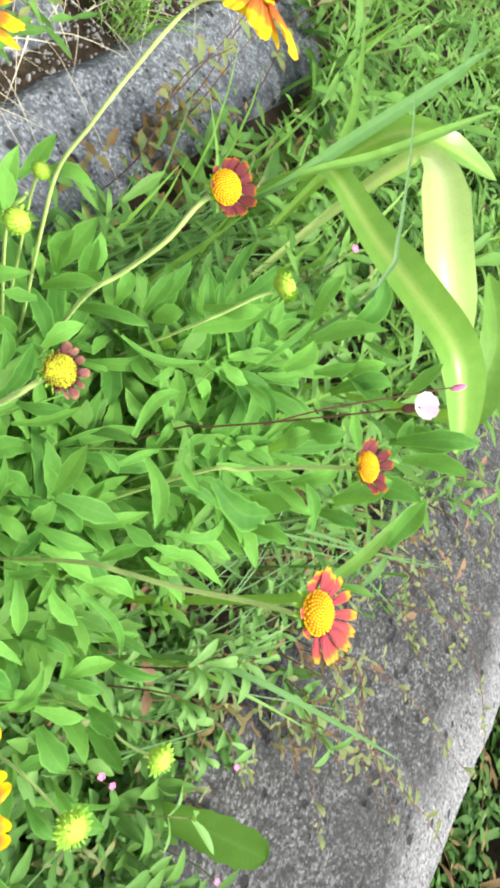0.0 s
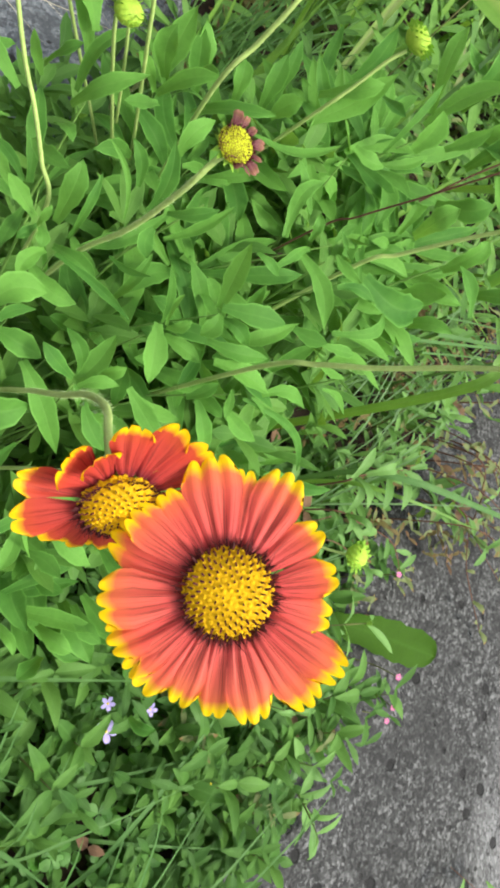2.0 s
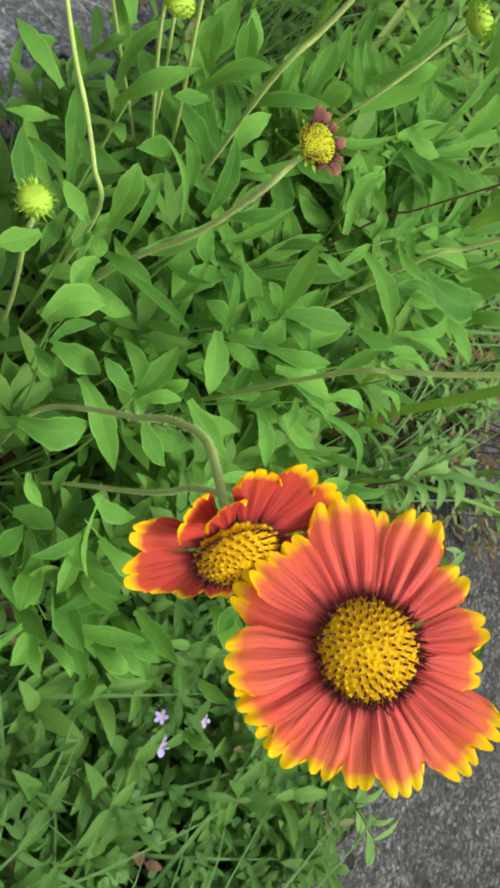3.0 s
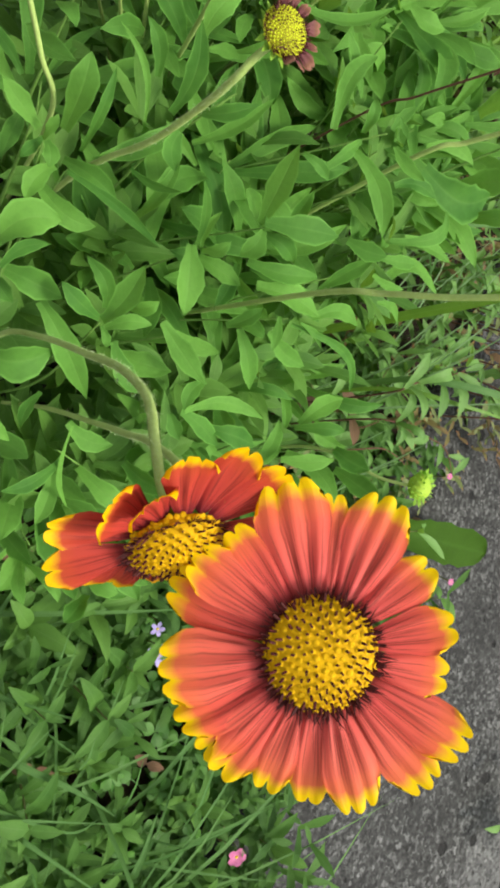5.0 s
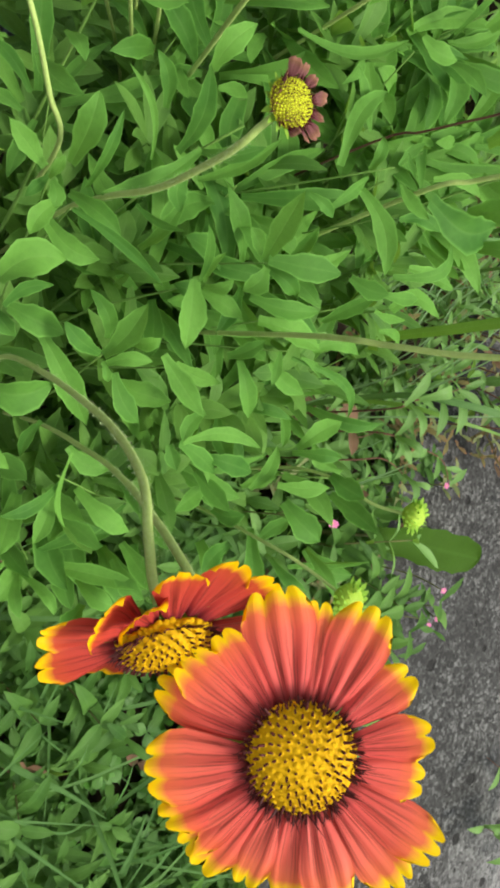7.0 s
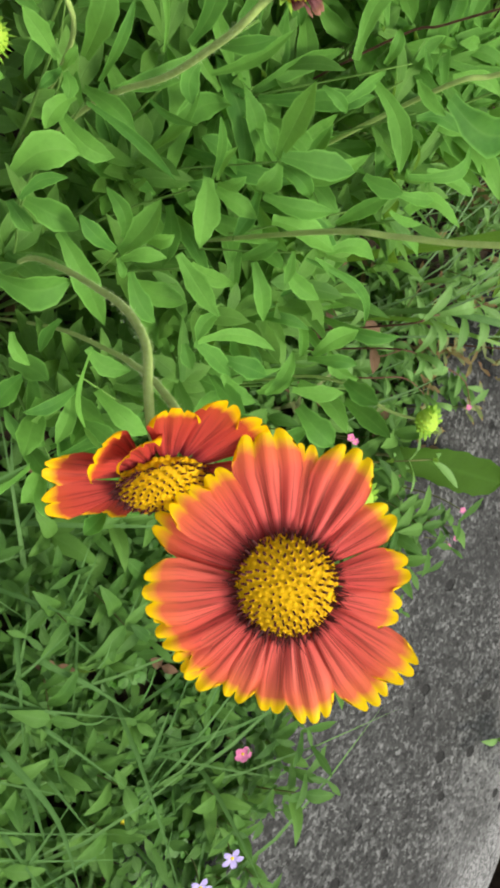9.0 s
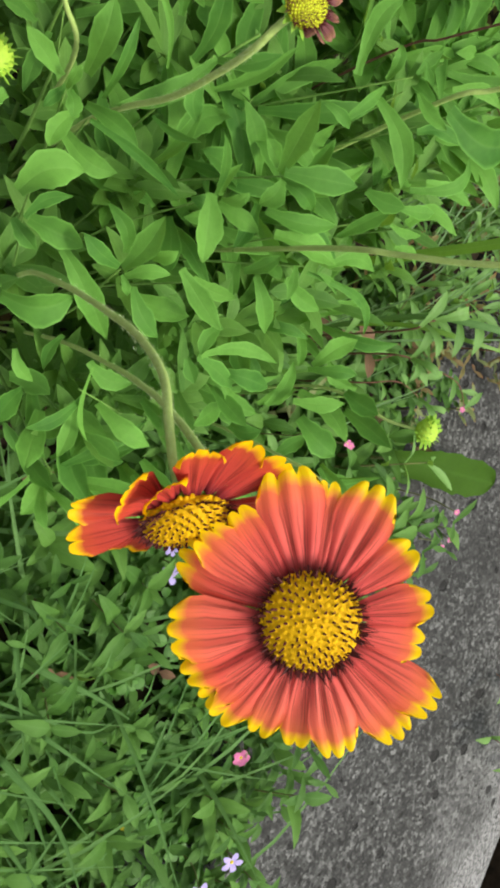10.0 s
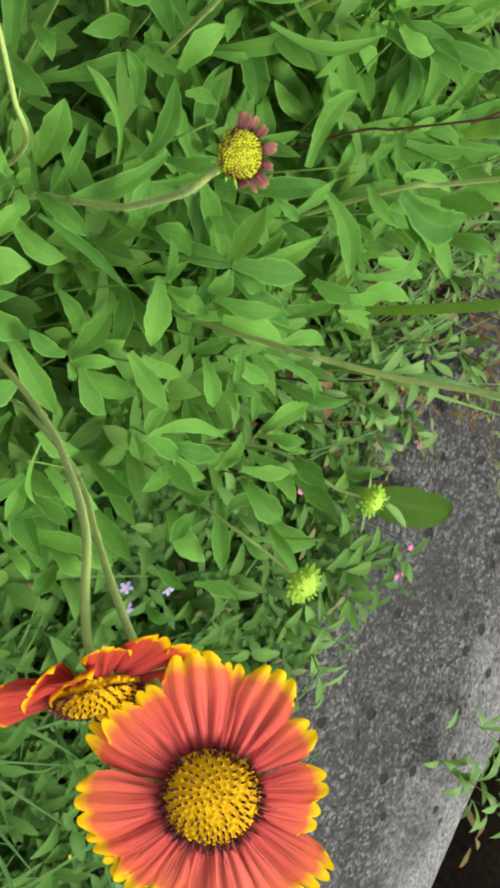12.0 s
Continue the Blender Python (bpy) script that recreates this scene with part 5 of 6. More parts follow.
# weeds that straggle onto the kerb stone, pale and partly reddish
def kerb_weed(bm, x, y, d):
    if kerb_inner(x) - 0.16 * d.random() ** 2 < y < kerb_inner(x) + 0.18:
        sprig(bm, x, y, d, 0.08, 0.021, 10, lance, 0.34, 0.0)


scatter("weed_patch", "straggling pale green weeds at the kerb's edge", "weeds", PALE_WEED, 55, 130, (0.35, -0.6, 1.9, -0.02), kerb_weed)
scatter("weed_patch", "green weeds under the flower stems", "weeds", WEED, 56, 60, (0.4, -0.5, 1.3, 0.0), kerb_weed)
scatter("weed_patch", "small reddish weeds over the kerb's inner edge", "weeds", RED_WEED, 66, 90, (0.7, -0.6, 1.6, -0.1), kerb_weed)
scatter("dry_leaves", "brown fallen leaves on soil and stone", "leaf litter", DRY, 57, 150, (0.1, -0.45, 1.7, 0.45),
        lambda bm, x, y, d: sprig(bm, x, y, d, 0.03, 0.03, 2, ovate, 0.5, max(ground_height(x, y), -0.01 if y > kerb_inner(x) else 0.0)))


# grass and weeds behind the clump
def behind(x, y):
    on_stone = 0.45 < x < 1.66 and 0.315 + 0.29 * (x - 0.7) < y + 0.05 * noise.noise((x * 8, y * 8, 1)) < 0.60 + 0.27 * (x - 0.7)
    return x > 0.72 + 0.3 * max(0, 0.3 - y) and y > kerb_inner(x) + 0.10 and not on_stone and math.hypot((x - 1.4) / 2.0, (y - 0.45) / 0.85) + 0.35 * noise.noise((x * 3, y * 3, 8)) < 1


scatter("grass", "tangled green meadow grass behind the flowers", "grass", GRASS, 58, 800, (0.62, -0.25, 3.4, 1.25),
        lambda bm, x, y, d: behind(x, y) and grass_blade(bm, x, y, d, 0.27, 0.010, 0.6, None, d.choice((None, None, 0.7, 0.2, 1.2))))
scatter("weed_patch", "dense green weeds behind the flowers", "weeds", MEADOW_WEED, 59, 1000, (0.62, -0.25, 3.4, 1.25),
        lambda bm, x, y, d: behind(x, y) and sprig(bm, x, y, d, 0.2, 0.055, 11, lance, 0.27))
scatter("weed_patch", "broad-leaved green weeds behind the flowers", "weeds", MEADOW_WEED, 67, 260, (0.72, -0.2, 3.0, 1.1),
        lambda bm, x, y, d: behind(x, y) and x > 1.15 and y < 0.6 and sprig(bm, x, y, d, 0.22, 0.10, 8, lance, 0.26))
scatter("weed_patch", "pale yellow-green weeds behind the flowers", "weeds", PALE_WEED, 60, 130, (0.7, 0.05, 2.8, 0.9),
        lambda bm, x, y, d: behind(x, y) and sprig(bm, x, y, d, 0.17, 0.03, 12, lance, 0.36))
scatter("grass", "fine grass under the flower clump", "grass", BLUE_GRASS, 61, 40, (0.5, -0.24, 0.95, -0.06),
        lambda bm, x, y, d: grass_blade(bm, x, y, d, 0.26, 0.0032, 0.6, None, 0.2))
scatter("grass", "thin dull grass behind the flower clump", "grass", DULL_GRASS, 70, 260, (0.60, 0.16, 1.02, 0.36),
        lambda bm, x, y, d: y > 0.29 - 0.2 * (x - 0.6) and grass_blade(bm, x, y, d, 0.24, 0.0042, 0.7, None, d.choice((-0.6, -0.4, -0.1, 0.2))))
scatter("weed_patch", "small dark weeds behind the flower clump", "weeds", WEED, 71, 110, (0.60, 0.16, 1.02, 0.36),
        lambda bm, x, y, d: y > 0.27 - 0.2 * (x - 0.6) and sprig(bm, x, y, d, 0.15, 0.045, 9, lance, 0.3))
scatter("weed_patch", "dark green weeds below the kerb", "weeds", WEED, 62, 1500, (-0.3, -1.6, 2.2, -0.62),
        lambda bm, x, y, d: y < kerb_outer(x) - 0.03 and y > kerb_outer(x) - 0.28 and x > 0.62 and sprig(bm, x, y, d, 0.27, 0.042, 14, ovate, 0.45))
scatter("weed_patch", "mixed brown and pale weeds below the kerb", "weeds", RED_WEED, 68, 260, (0.5, -1.4, 2.0, -0.62),
        lambda bm, x, y, d: y < kerb_outer(x) - 0.03 and y > kerb_outer(x) - 0.2 and x > 0.62 and sprig(bm, x, y, d, 0.29, 0.045, 9, lance, 0.34))
scatter("grass", "small green grass tuft in the stone joint", "grass", GRASS, 69, 130, (1.10, 0.66, 1.24, 0.78),
        lambda bm, x, y, d: math.hypot(x - 1.165, y - 0.715) < 0.055 and grass_blade(bm, x, y, d, 0.10, 0.004, 0.8, 0.0))
scatter("weed_patch", "reddish-brown small-leaved weeds beside the stone", "weeds", RED_WEED, 65, 48, (0.80, 0.26, 1.35, 0.62),
        lambda bm, x, y, d: abs(y - 0.40 - 0.2 * (x - 1.0)) < 0.12 * d.random() + 0.02 and sprig(bm, x, y, d, 0.12, 0.026, 10, ovate, 0.5, -0.02))
scatter("dry_straw", "dry straw and twigs over gravel", "straw", STRAW, 63, 600, (0.6, 0.50, 1.5, 1.0),
        lambda bm, x, y, d: y > 0.57 + 0.28 * (x - 0.7) and grass_blade(bm, x, y, d, 0.09, 0.0022, 2.0, 0.0))


def gravel(bm, x, y, d):
    if y > 0.54 + 0.28 * (x - 0.7):
        s = d.uniform(0.0018, 0.0048)
        m = pose(x, y, s * 0.3 - 0.01, d.uniform(0, 360), d.uniform(0, 360), d.uniform(0, 360)) @ Matrix.Diagonal((s, s * d.uniform(0.6, 1), s * d.uniform(0.5, 0.9), 1))
        bmesh.ops.create_icosphere(bm, subdivisions=1, radius=1, matrix=m)


scatter("gravel", "grey gravel behind the stone", "gravel", PEBBLE, 64, 3600, (0.55, 0.52, 1.5, 1.0), gravel)


def strap_plant():
    """A lily-like plant: broad arching straps that fold and hang."""
    plant = rig("strap_leaf_plant", (0.97, 0.18, -0.02), "lily-like plant with broad glossy yellow-green strap leaves", "plant")
    for k, (points, width, face) in enumerate((
            ([(0.97, 0.24, 0.0), (0.96, 0.305, 0.22), (0.967, 0.304, 0.334), (0.967, 0.288, 0.372), (0.941, 0.197, 0.405), (0.923, 0.123, 0.437), (0.916, 0.043, 0.458), (0.922, -0.035, 0.43), (0.935, -0.075, 0.40)], 0.054, (-0.5, 0.1, 0.8)),
            ([(1.02, 0.20, 0.0), (1.10, 0.26, 0.25), (1.095, 0.272, 0.41), (1.065, 0.245, 0.450), (1.035, 0.205, 0.455), (1.005, 0.143, 0.447), (1.015, 0.06, 0.415), (1.03, -0.02, 0.37)], 0.062, (-0.6, 0.1, 0.8)),
            ([(0.95, 0.22, 0.0), (0.90, 0.29, 0.25), (0.915, 0.297, 0.354), (1.03, 0.321, 0.40), (1.143, 0.343, 0.44), (1.34, 0.384, 0.47)], 0.017, (-0.5, -0.3, 0.8)),
            ([(0.95, 0.22, 0.0), (0.90, 0.29, 0.25), (0.917, 0.296, 0.356), (1.021, 0.287, 0.40), (1.132, 0.288, 0.44), (1.31, 0.300, 0.455)], 0.014, (-0.5, 0.3, 0.8)),
            ([(1.04, 0.22, 0.0), (1.12, 0.31, 0.25), (1.147, 0.319, 0.375), (1.181, 0.278, 0.42), (1.28, 0.21, 0.43)], 0.042, (-0.5, 0.1, 0.8)),
            ([(1.10, 0.10, 0.0), (1.06, -0.03, 0.28), (1.025, -0.053, 0.375), (1.042, -0.031, 0.403), (1.09, 0.02, 0.43), (1.14, 0.1, 0.43)], 0.055, (-0.5, 0.2, 0.8)))):
        bm = bmesh.new()
        leaf(bm, spline(points, 6), width, face, strap_shape, 0.35, 6)
        # leaf 5 is coloured darker to stand in for its shaded underside
        part("strap_leaf", bm, PALE_STRAP if k == 1 else DULL_GRASS if k == 2 else GRASS if k in (3, 5) else STRAP, plant)


strap_plant()


def dock():
    plant = rig("dock_plant", (0.53, -0.27, -0.02), "dock seedling with one broad green leaf over the stone", "plant")
    bm = bmesh.new()
    leaf(bm, spline([(0.556, -0.300, 0.07), (0.60, -0.36, 0.065), (0.655, -0.44, 0.045), (0.706, -0.513, 0.02)], 6), 0.052, (-0.3, 0.1, 0.95), lambda s: (min(1, 0.45 + 1.1 * s)) * min(1.0, (1 - s) * 4.5) ** 0.5, 0.3, 8, 0.09, 2.0)
    part("leaf", bm, DOCK, plant)
    bm = bmesh.new()
    tube(bm, spline([(0.53, -0.27, -0.02), (0.53, -0.27, 0.05), (0.558, -0.302, 0.07)], 4), 0.003, 0.002)
    part("stalk", bm, GREEN_TWIG, plant)


dock()


def long_blade(points, width, material, label, face=(-0.5, 0.2, 0.8)):
    bm = bmesh.new()
    leaf(bm, spline(points, 6), width, face, blade_shape, 0.3, 2)
    tagged(part("grass_blade", bm, material, None), label, "grass", "long grass blades")


long_blade([(0.74, 0.10, -0.02), (0.78, 0.13, 0.40), (0.811, 0.153, 0.476), (0.830, 0.179, 0.491), (0.891, 0.261, 0.512), (0.950, 0.335, 0.52)], 0.0055, BLUE_GRASS, "long pale bluish-green grass blade, bending over")
long_blade([(1.18, 0.30, -0.02), (1.22, 0.34, 0.2), (1.257, 0.383, 0.26), (1.348, 0.468, 0.268), (1.46, 0.57, 0.26)], 0.018, GRASS, "broad yellow-green grass blade leaning over")
long_blade([(0.54, -0.09, -0.02), (0.585, -0.12, 0.2), (0.613, -0.162, 0.262), (0.673, -0.248, 0.272), (0.730, -0.330, 0.272), (0.785, -0.400, 0.255)], 0.0085, DULL_GRASS, "long green grass blade hanging over the stone")
long_blade([(0.57, -0.10, -0.02), (0.59, -0.13, 0.18), (0.62, -0.19, 0.24), (0.70, -0.30, 0.23)], 0.006, GRASS, "long green grass blade hanging over the stone")
long_blade([(0.57, -0.02, -0.02), (0.61, -0.08, 0.36), (0.635, -0.074, 0.42), (0.672, -0.058, 0.456), (0.70, -0.048, 0.475), (0.73, -0.05, 0.47)], 0.014, GRASS, "arching green blade under the spent heads")


long_blade([(0.119, -0.085, -0.030), (0.126, -0.116, 0.080), (0.129, -0.133, 0.100), (0.139, -0.175, 0.110), (0.144, -0.218, 0.120)], 0.0084, DULL_GRASS, "dull green grass blade lying over low weeds")
long_blade([(0.073, -0.076, -0.030), (0.083, -0.107, 0.080), (0.089, -0.123, 0.100), (0.111, -0.192, 0.110), (0.136, -0.204, 0.120)], 0.0048, DULL_GRASS, "dull green grass blade lying over low weeds")
long_blade([(0.085, -0.133, -0.030), (0.086, -0.166, 0.080), (0.087, -0.183, 0.100), (0.092, -0.275, 0.110)], 0.0070, DULL_GRASS, "dull green grass blade lying over low weeds")
long_blade([(0.154, -0.063, -0.030), (0.132, -0.087, 0.080), (0.120, -0.100, 0.100), (0.061, -0.164, 0.110)], 0.0072, DULL_GRASS, "dull green grass blade lying over low weeds")
long_blade([(0.083, -0.297, -0.030), (0.112, -0.283, 0.080), (0.127, -0.275, 0.100), (0.170, -0.253, 0.110)], 0.0086, DULL_GRASS, "dull green grass blade lying over low weeds")
long_blade([(0.058, -0.115, -0.030), (0.052, -0.147, 0.080), (0.049, -0.164, 0.100), (0.036, -0.231, 0.110), (0.001, -0.294, 0.120)], 0.0097, DULL_GRASS, "dull green grass blade lying over low weeds")
long_blade([(-0.022, -0.167, -0.030), (-0.005, -0.194, 0.080), (0.004, -0.209, 0.100), (0.060, -0.299, 0.110)], 0.0044, DULL_GRASS, "dull green grass blade lying over low weeds")
long_blade([(-0.007, -0.409, -0.030), (0.019, -0.390, 0.080), (0.033, -0.380, 0.100), (0.090, -0.339, 0.110)], 0.0055, DULL_GRASS, "dull green grass blade lying over low weeds")
long_blade([(-0.040, -0.185, -0.030), (-0.023, -0.212, 0.080), (-0.013, -0.227, 0.100), (0.048, -0.325, 0.110)], 0.0049, DULL_GRASS, "dull green grass blade lying over low weeds")
long_blade([(0.061, -0.161, -0.030), (0.045, -0.188, 0.080), (0.036, -0.203, 0.100), (0.015, -0.238, 0.110)], 0.0089, DULL_GRASS, "dull green grass blade lying over low weeds")
long_blade([(0.010, -0.169, -0.030), (0.002, -0.200, 0.080), (-0.003, -0.216, 0.100), (-0.017, -0.269, 0.110)], 0.0078, DULL_GRASS, "dull green grass blade lying over low weeds")
long_blade([(0.062, -0.170, -0.030), (0.056, -0.201, 0.080), (0.053, -0.218, 0.100), (0.043, -0.270, 0.110)], 0.0060, DULL_GRASS, "dull green grass blade lying over low weeds")
long_blade([(0.058, -0.115, -0.030), (0.090, -0.117, 0.080), (0.107, -0.118, 0.100), (0.168, -0.122, 0.110)], 0.0048, DULL_GRASS, "dull green grass blade lying over low weeds")
long_blade([(-0.080, -0.252, -0.030), (-0.048, -0.247, 0.080), (-0.031, -0.245, 0.100), (0.062, -0.232, 0.110)], 0.0059, DULL_GRASS, "dull green grass blade lying over low weeds")
long_blade([(0.644, 0.008, -0.030), (0.659, -0.021, 0.200), (0.667, -0.037, 0.220), (0.699, -0.101, 0.230)], 0.0068, DULL_GRASS, "dull green grass blade under the flower clump")
long_blade([(0.805, -0.059, -0.030), (0.773, -0.065, 0.200), (0.756, -0.068, 0.220), (0.627, -0.092, 0.230)], 0.0060, DULL_GRASS, "dull green grass blade under the flower clump")
long_blade([(0.786, -0.024, -0.030), (0.777, -0.055, 0.200), (0.773, -0.072, 0.220), (0.749, -0.158, 0.230)], 0.0054, DULL_GRASS, "dull green grass blade under the flower clump")
long_blade([(0.881, -0.147, -0.030), (0.892, -0.178, 0.200), (0.898, -0.194, 0.220), (0.932, -0.288, 0.230)], 0.0060, DULL_GRASS, "dull green grass blade under the flower clump")
long_blade([(0.747, -0.049, -0.030), (0.773, -0.068, 0.200), (0.787, -0.079, 0.220), (0.904, -0.166, 0.230), (1.060, -0.272, 0.240)], 0.0055, DULL_GRASS, "dull green grass blade under the flower clump")
long_blade([(0.805, -0.074, -0.030), (0.829, -0.095, 0.200), (0.842, -0.106, 0.220), (0.957, -0.204, 0.230), (1.065, -0.281, 0.240)], 0.0065, DULL_GRASS, "dull green grass blade under the flower clump")
long_blade([(0.761, -0.075, -0.030), (0.786, -0.095, 0.200), (0.800, -0.106, 0.220), (0.920, -0.196, 0.230)], 0.0042, DULL_GRASS, "dull green grass blade under the flower clump")
long_blade([(0.836, -0.068, -0.030), (0.860, -0.089, 0.200), (0.874, -0.100, 0.220), (0.998, -0.209, 0.230)], 0.0044, DULL_GRASS, "dull green grass blade under the flower clump")
long_blade([(0.770, -0.020, -0.030), (0.745, -0.040, 0.200), (0.731, -0.051, 0.220), (0.675, -0.097, 0.230)], 0.0052, DULL_GRASS, "dull green grass blade under the flower clump")
long_blade([(1.014, -0.222, -0.030), (0.990, -0.244, 0.200), (0.978, -0.255, 0.220), (0.942, -0.288, 0.230)], 0.0056, DULL_GRASS, "dull green grass blade under the flower clump")


def small_flower(at_, foot, r, petals, material, name, label, category, group, width=0.8, normal=(-0.3, 0.0, 0.95), notch=False):
    plant = rig(name, foot, label, category, group)
    bm = bmesh.new()
    p, q = Vector(at_), Vector(foot)
    tube(bm, spline([q, q.lerp(p, 0.55) + Vector((0.01, -0.008, 0.012)), p], 5), 0.0009, 0.0007, 5)
    part("stalk", bm, GREEN_TWIG, plant)
    m = Matrix.Translation(at_) @ frame_of(normal).to_4x4()
    for i in range(petals):
        bm = bmesh.new()
        d = Matrix.Rotation(i * 2 * math.pi / petals + 0.4, 3, "Z") @ Vector((1, 0, 0))
        leaf(bm, bowed(d * r * 0.08, d * r + Vector((0, 0, r * 0.15)), (0, 0, 1), 0.1, 0, 4), r * width, (0, 0, 1), lambda s: math.sin(math.pi * min(1, s ** 1.3 * 0.88 + 0.05)) ** 0.6, 0.15, 2)
        part("petal", set_down(bm, m), material, plant)
    bm = bmesh.new()
    bmesh.ops.create_icosphere(bm, subdivisions=1, radius=r * 0.2)
    part("centre", set_down(bm, m), YELLOW if material is not YELLOW else DISC, plant)
    return plant


for at_, foot in (((0.673, -0.332, 0.096), (0.65, -0.31, -0.01)), ((0.569, -0.406, 0.11), (0.55, -0.34, -0.01)), ((0.575, -0.500, 0.02), (0.555, -0.46, -0.01)),
                  ((0.55, -0.44, 0.09), (0.54, -0.38, -0.01)), ((0.502, -0.221, 0.12), (0.49, -0.2, -0.02)), ((0.456, -0.166, 0.2), (0.45, -0.15, -0.02)), ((0.081, -0.171, 0.05), (0.08, -0.16, -0.03)), ((0.793, 0.187, 0.465), (0.78, 0.17, -0.02))):
    small_flower(at_, foot, 0.0041, 5, PINK, "pink_wildflower", "tiny pink five-petalled flower on a thin stalk", "wildflower", "pink wildflowers", 0.85)
for x, y, z, r in ((0.277, -0.182, 0.060, 0.0120), (0.103, -0.430, 0.10, 0.0120), (0.063, -0.418, 0.10, 0.0120), (0.323, -0.201, 0.066, 0.0075), (0.293, -0.160, 0.070, 0.0075)):
    small_flower((x, y, z), (x + 0.006, y + 0.01, -0.03), r, 5, VIOLET, "violet_wildflower", "small pale violet flower among low weeds", "wildflower", "violet wildflowers", 0.6)
small_flower((0.189, -0.394, 0.06), (0.19, -0.39, -0.03), 0.010, 5, PINK, "pink_wildflower", "small bright pink flower at the kerb", "wildflower", "pink wildflowers", 0.9)
for x, y in ((0.062, -0.342), (0.028, -0.334), (0.33, -0.326)):
    small_flower((x, y, 0.035), (x + 0.004, y + 0.006, -0.03), 0.005, 5, YELLOW, "yellow_wildflower", "tiny yellow flower in the clover", "wildflower", "yellow wildflowers", 0.9)


def catchfly():
    """A pale pink flower and a closed one on long, thin, leaning stalks."""
    plant = rig("pink_campion", (0.58, 0.12, -0.02), "leaning wildflower with a pale pink bloom and thin brown stalks", "wildflower")
    bm = bmesh.new()
    tube(bm, spline([(0.58, 0.12, -0.02), (0.555, 0.110, 0.36), (0.552, 0.100, 0.43), (0.553, 0.088, 0.49), (0.560, 0.073, 0.565), (0.565, 0.066, 0.597)], 6), 0.0009, 0.0006, 6)
    part("stalk", bm, TWIG, plant, "thin brown stalk")
    bm = bmesh.new()
    tube(bm, spline([(0.553, 0.088, 0.48), (0.575, 0.082, 0.52), (0.605, 0.068, 0.575), (0.618, 0.062, 0.598)], 6), 0.0007, 0.0005, 6)
    part("stalk", bm, TWIG, plant, "thin brown stalk")
    bm = bmesh.new()
    bmesh.ops.create_uvsphere(bm, u_segments=12, v_segments=8, radius=1)
    part("bud", set_down(bm, Matrix.Translation((0.621, 0.060, 0.602)) @ frame_of((0.6, -0.2, 0.7)).to_4x4() @ Matrix.Diagonal((0.0022, 0.0022, 0.006, 1))), PINK, plant, "closed pink bud")
    m = Matrix.Translation((0.566, 0.065, 0.600)) @ frame_of((-0.45, 0.05, 0.9)).to_4x4()
    for i in range(6):
        bm = bmesh.new()
        d = Matrix.Rotation(i * math.pi / 3, 3, "Z") @ Vector((1, 0, 0))
        leaf(bm, [d * 0.001, d * 0.004 + Vector((0, 0, 0.004)), d * 0.007 + Vector((0, 0, 0.008)), d * 0.009 + Vector((0, 0, 0.0095))], 0.0105, (0, 0, 1), lambda s: 0.3 + 0.7 * math.sin(math.pi * min(1, s * 0.8 + 0.1)), 0.1, 3)
        part("petal", set_down(bm, m), PALE_PINK, plant)
    bm = bmesh.new()
    bmesh.ops.create_uvsphere(bm, u_segments=12, v_segments=8, radius=1)
    part("calyx", set_down(bm, Matrix.Translation((0.5645, 0.0665, 0.594)) @ frame_of((0.1, -0.2, 0.95)).to_4x4() @ Matrix.Diagonal((0.0035, 0.0035, 0.006, 1))), TWIG, plant, "brown calyx")


catchfly()


def vine(points, label, seed, leaves=16, size=0.022, material=PALE_WEED):
    """A bare, thin trailing stalk with a few pale leaves."""
    dice = random.Random(seed)
    line = spline(points, 6)
    plant = rig("trailing_weed", points[0], label, "weeds", "trailing weeds on the kerb")
    bm = bmesh.new()
    tube(bm, line, 0.0012, 0.0006, 5)
    stalk = part("stalk", bm, TWIG, plant, "thin reddish-brown stalk")
    for i in range(leaves):
        p = line[dice.randrange(len(line))]
        a = dice.uniform(0, 6.28)
        out = Vector((math.cos(a), math.sin(a), dice.uniform(0.0, 0.5)))
        s = size * dice.uniform(0.6, 1.2)
        bm = bmesh.new()
        bm.loops.layers.uv.verify()
        curly = material is EDGE_WEED
        leaf(bm, bowed(p, p + out * s, (0, 0, 1), dice.uniform(0.0, 0.42 if curly else 0.2), 0, 6 if curly else 4), s * (0.28 if curly else 0.42), (-0.2, 0, 1), lance, 0.3, 2)
        part("leaf", bm, material, stalk)


vine([(0.92, -0.30, -0.02), (0.98, -0.40, 0.10), (1.05, -0.52, 0.10), (1.10, -0.62, 0.07), (1.16, -0.74, 0.05)], "thin trailing weed with pale leaves over the kerb", 71)
vine([(1.05, -0.28, -0.02), (1.12, -0.38, 0.14), (1.20, -0.50, 0.13), (1.22, -0.66, 0.08), (1.15, -0.82, 0.04)], "thin trailing weed with pale leaves over the kerb", 72)
vine([(1.15, -0.26, -0.02), (1.22, -0.36, 0.10), (1.34, -0.52, 0.10), (1.45, -0.62, 0.08)], "bare reddish trailing weed over the kerb", 73, 9)
vine([(0.86, -0.32, -0.02), (0.92, -0.46, 0.06), (0.97, -0.60, 0.05), (1.02, -0.72, 0.04), (1.03, -0.84, 0.03)], "thin trailing weed with pale leaves over the kerb", 74, 14)
vine([(0.58, -1.10, -0.37), (0.57, -1.06, -0.2), (0.55, -1.00, 0.02), (0.53, -0.86, 0.06), (0.515, -0.71, 0.03)], "weed with green leaves reaching over the kerb", 75, 34, 0.05, EDGE_WEED)
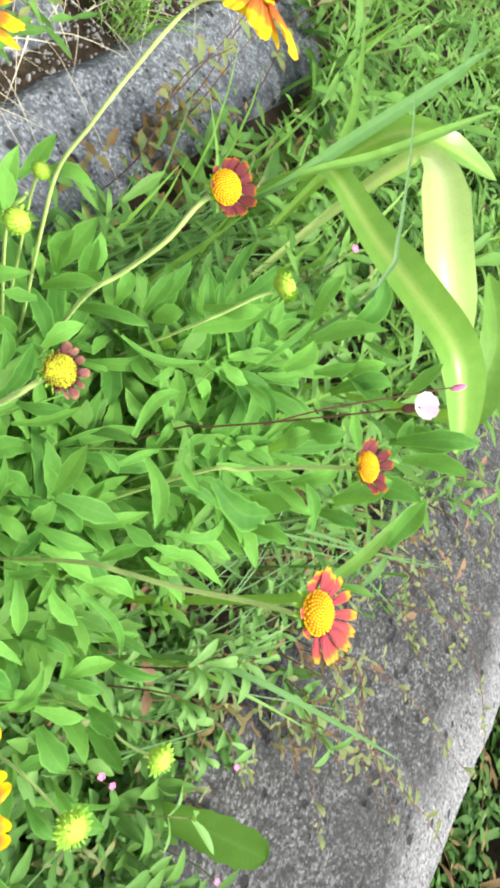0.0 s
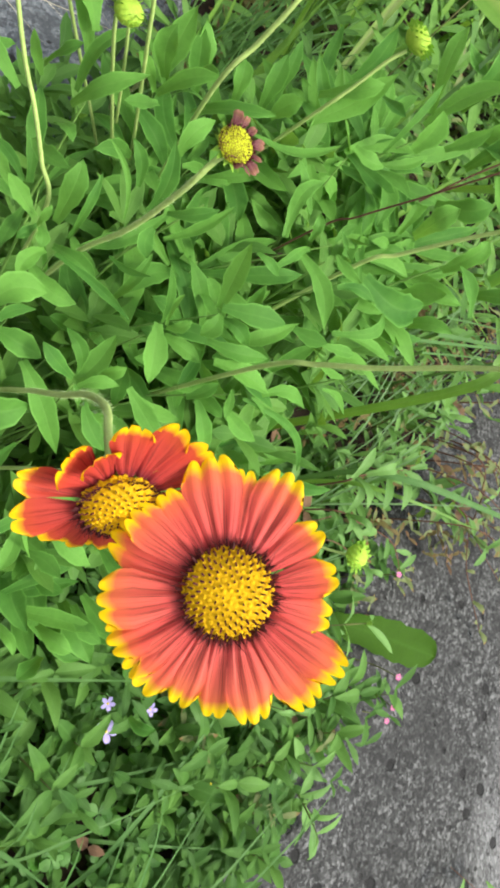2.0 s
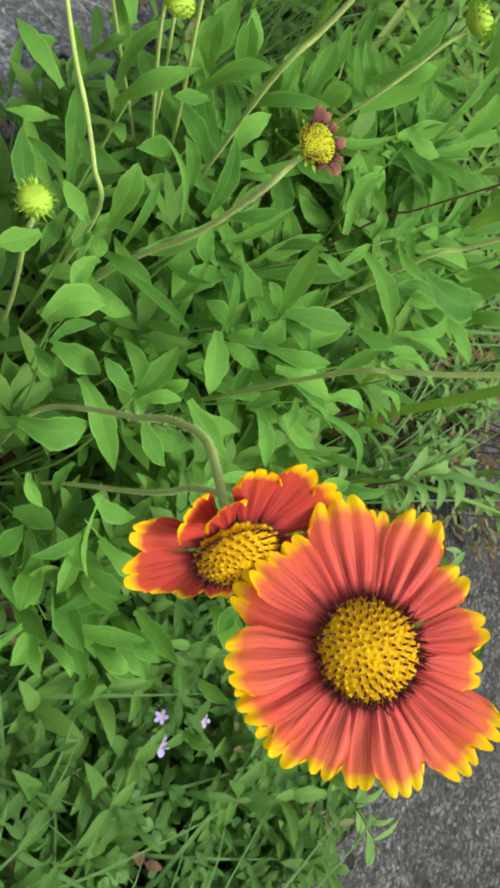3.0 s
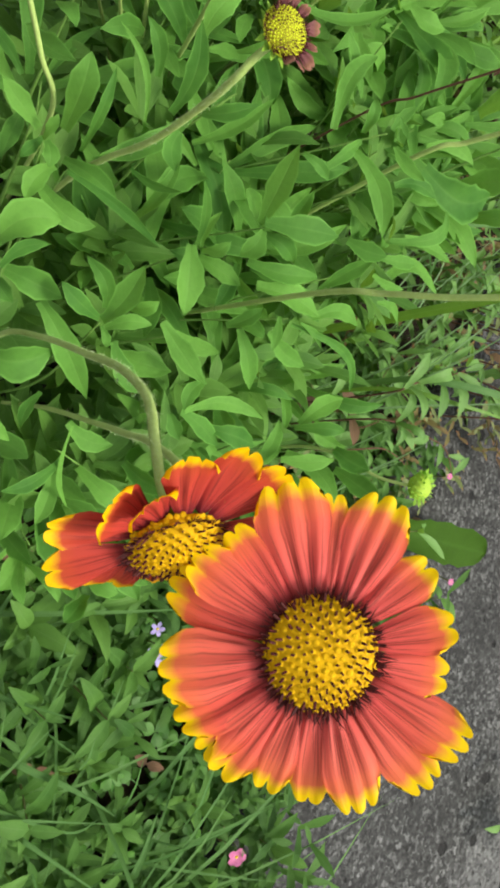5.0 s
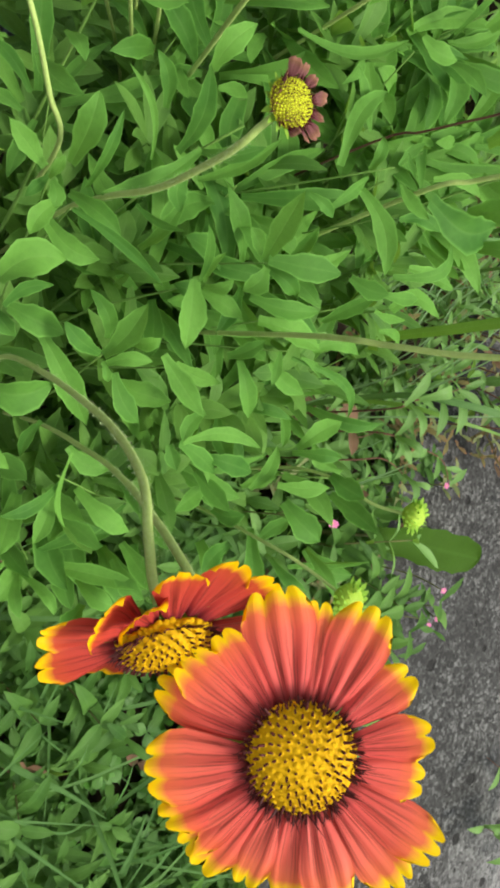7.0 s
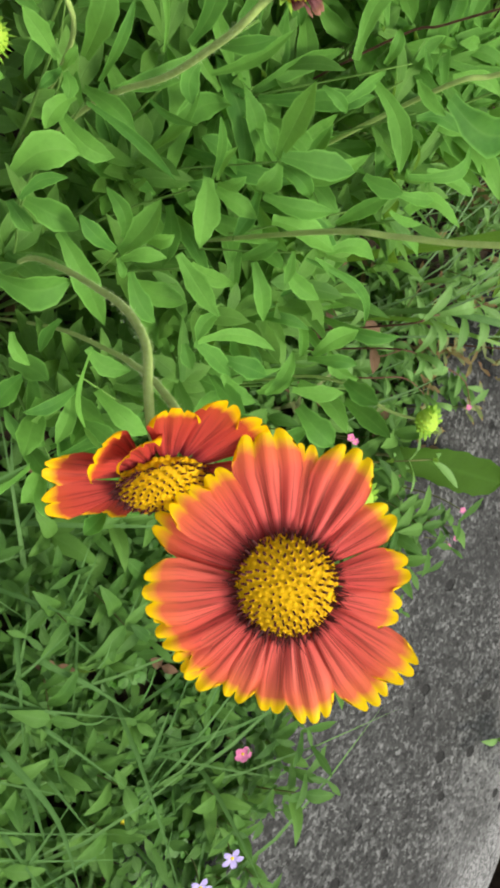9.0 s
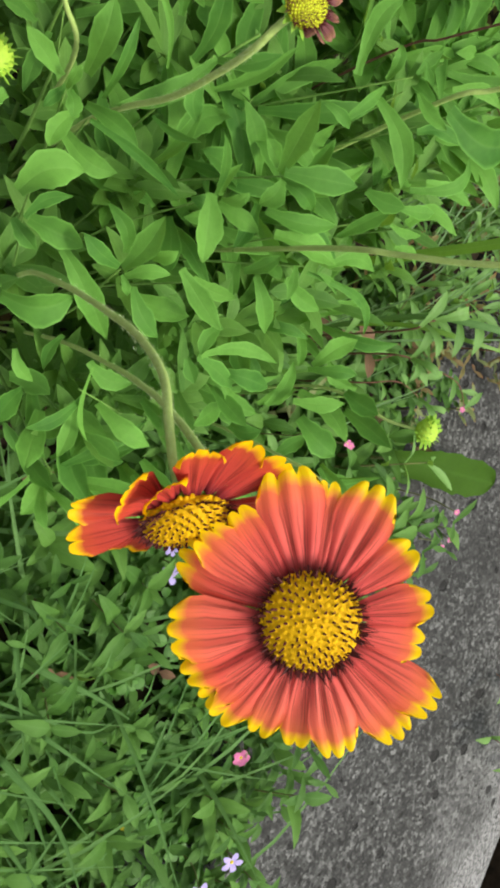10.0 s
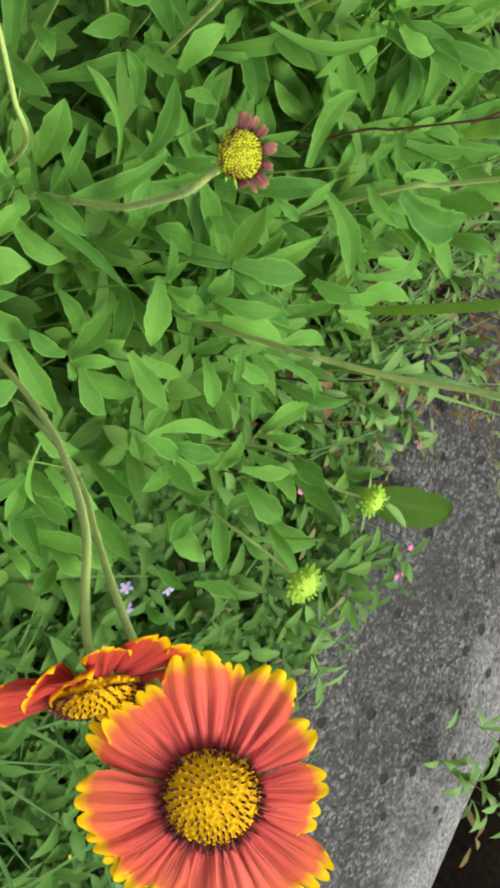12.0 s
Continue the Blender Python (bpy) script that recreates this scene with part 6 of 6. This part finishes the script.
vine([(0.50, -1.12, -0.37), (0.49, -1.08, -0.2), (0.475, -1.00, 0.02), (0.46, -0.88, 0.06), (0.445, -0.77, 0.03)], "weed with green leaves reaching over the kerb", 175, 30, 0.05, EDGE_WEED)
vine([(0.75, -0.28, -0.02), (0.80, -0.36, 0.12), (0.84, -0.44, 0.12), (0.90, -0.50, 0.08)], "thin trailing weed with reddish leaves", 76, 12)
vine([(0.540, -0.088, -0.020), (0.560, -0.118, 0.220), (0.577, -0.125, 0.240), (0.616, -0.151, 0.240), (0.659, -0.175, 0.230)], "curling light green weed leaning over the kerb", 301, 11, 0.038, EDGE_WEED)
vine([(0.550, -0.122, -0.020), (0.570, -0.152, 0.170), (0.596, -0.193, 0.180), (0.629, -0.248, 0.170), (0.634, -0.292, 0.150)], "curling light green weed leaning over the kerb", 302, 11, 0.034, EDGE_WEED)
vine([(0.540, -0.151, -0.020), (0.560, -0.181, 0.120), (0.610, -0.228, 0.110), (0.636, -0.290, 0.090)], "light green weed beside the bud", 303, 9, 0.032, EDGE_WEED)
vine([(0.577, -0.125, -0.020), (0.597, -0.155, 0.100), (0.596, -0.180, 0.110), (0.625, -0.198, 0.110)], "dead weed with curled brown leaves", 304, 7, 0.034, DRY)
dice = random.Random(77)
for k in range(16):
    x = dice.uniform(0.82, 1.5)
    y = kerb_inner(x)
    reach, slant = dice.uniform(0.15, 0.42), dice.uniform(-0.25, 0.25)
    vine([(x, y + 0.04, -0.02), (x + slant * 0.1, y - reach * 0.2, 0.05 + dice.uniform(0, 0.07)), (x + slant * reach * 0.6, y - reach * 0.6, dice.uniform(0.03, 0.09)), (x + slant * reach, y - reach, dice.uniform(0.015, 0.06))],
         "thin straggling weed with small olive leaves on the stone", 170 + k, dice.randrange(10, 22), 0.02)
for k, (x, y) in enumerate(((1.10, 0.52), (1.14, 0.50), (1.17, 0.53), (0.98, 0.44), (1.32, 0.52))):
    vine([(x, y, -0.02), (x + 0.005, y + 0.01, 0.09), (x + 0.02, y + 0.03 + 0.01 * k, 0.20), (x + 0.05, y + 0.06, 0.27)], "dark upright stalk with a few brownish leaves", 80 + k, 9, 0.032)
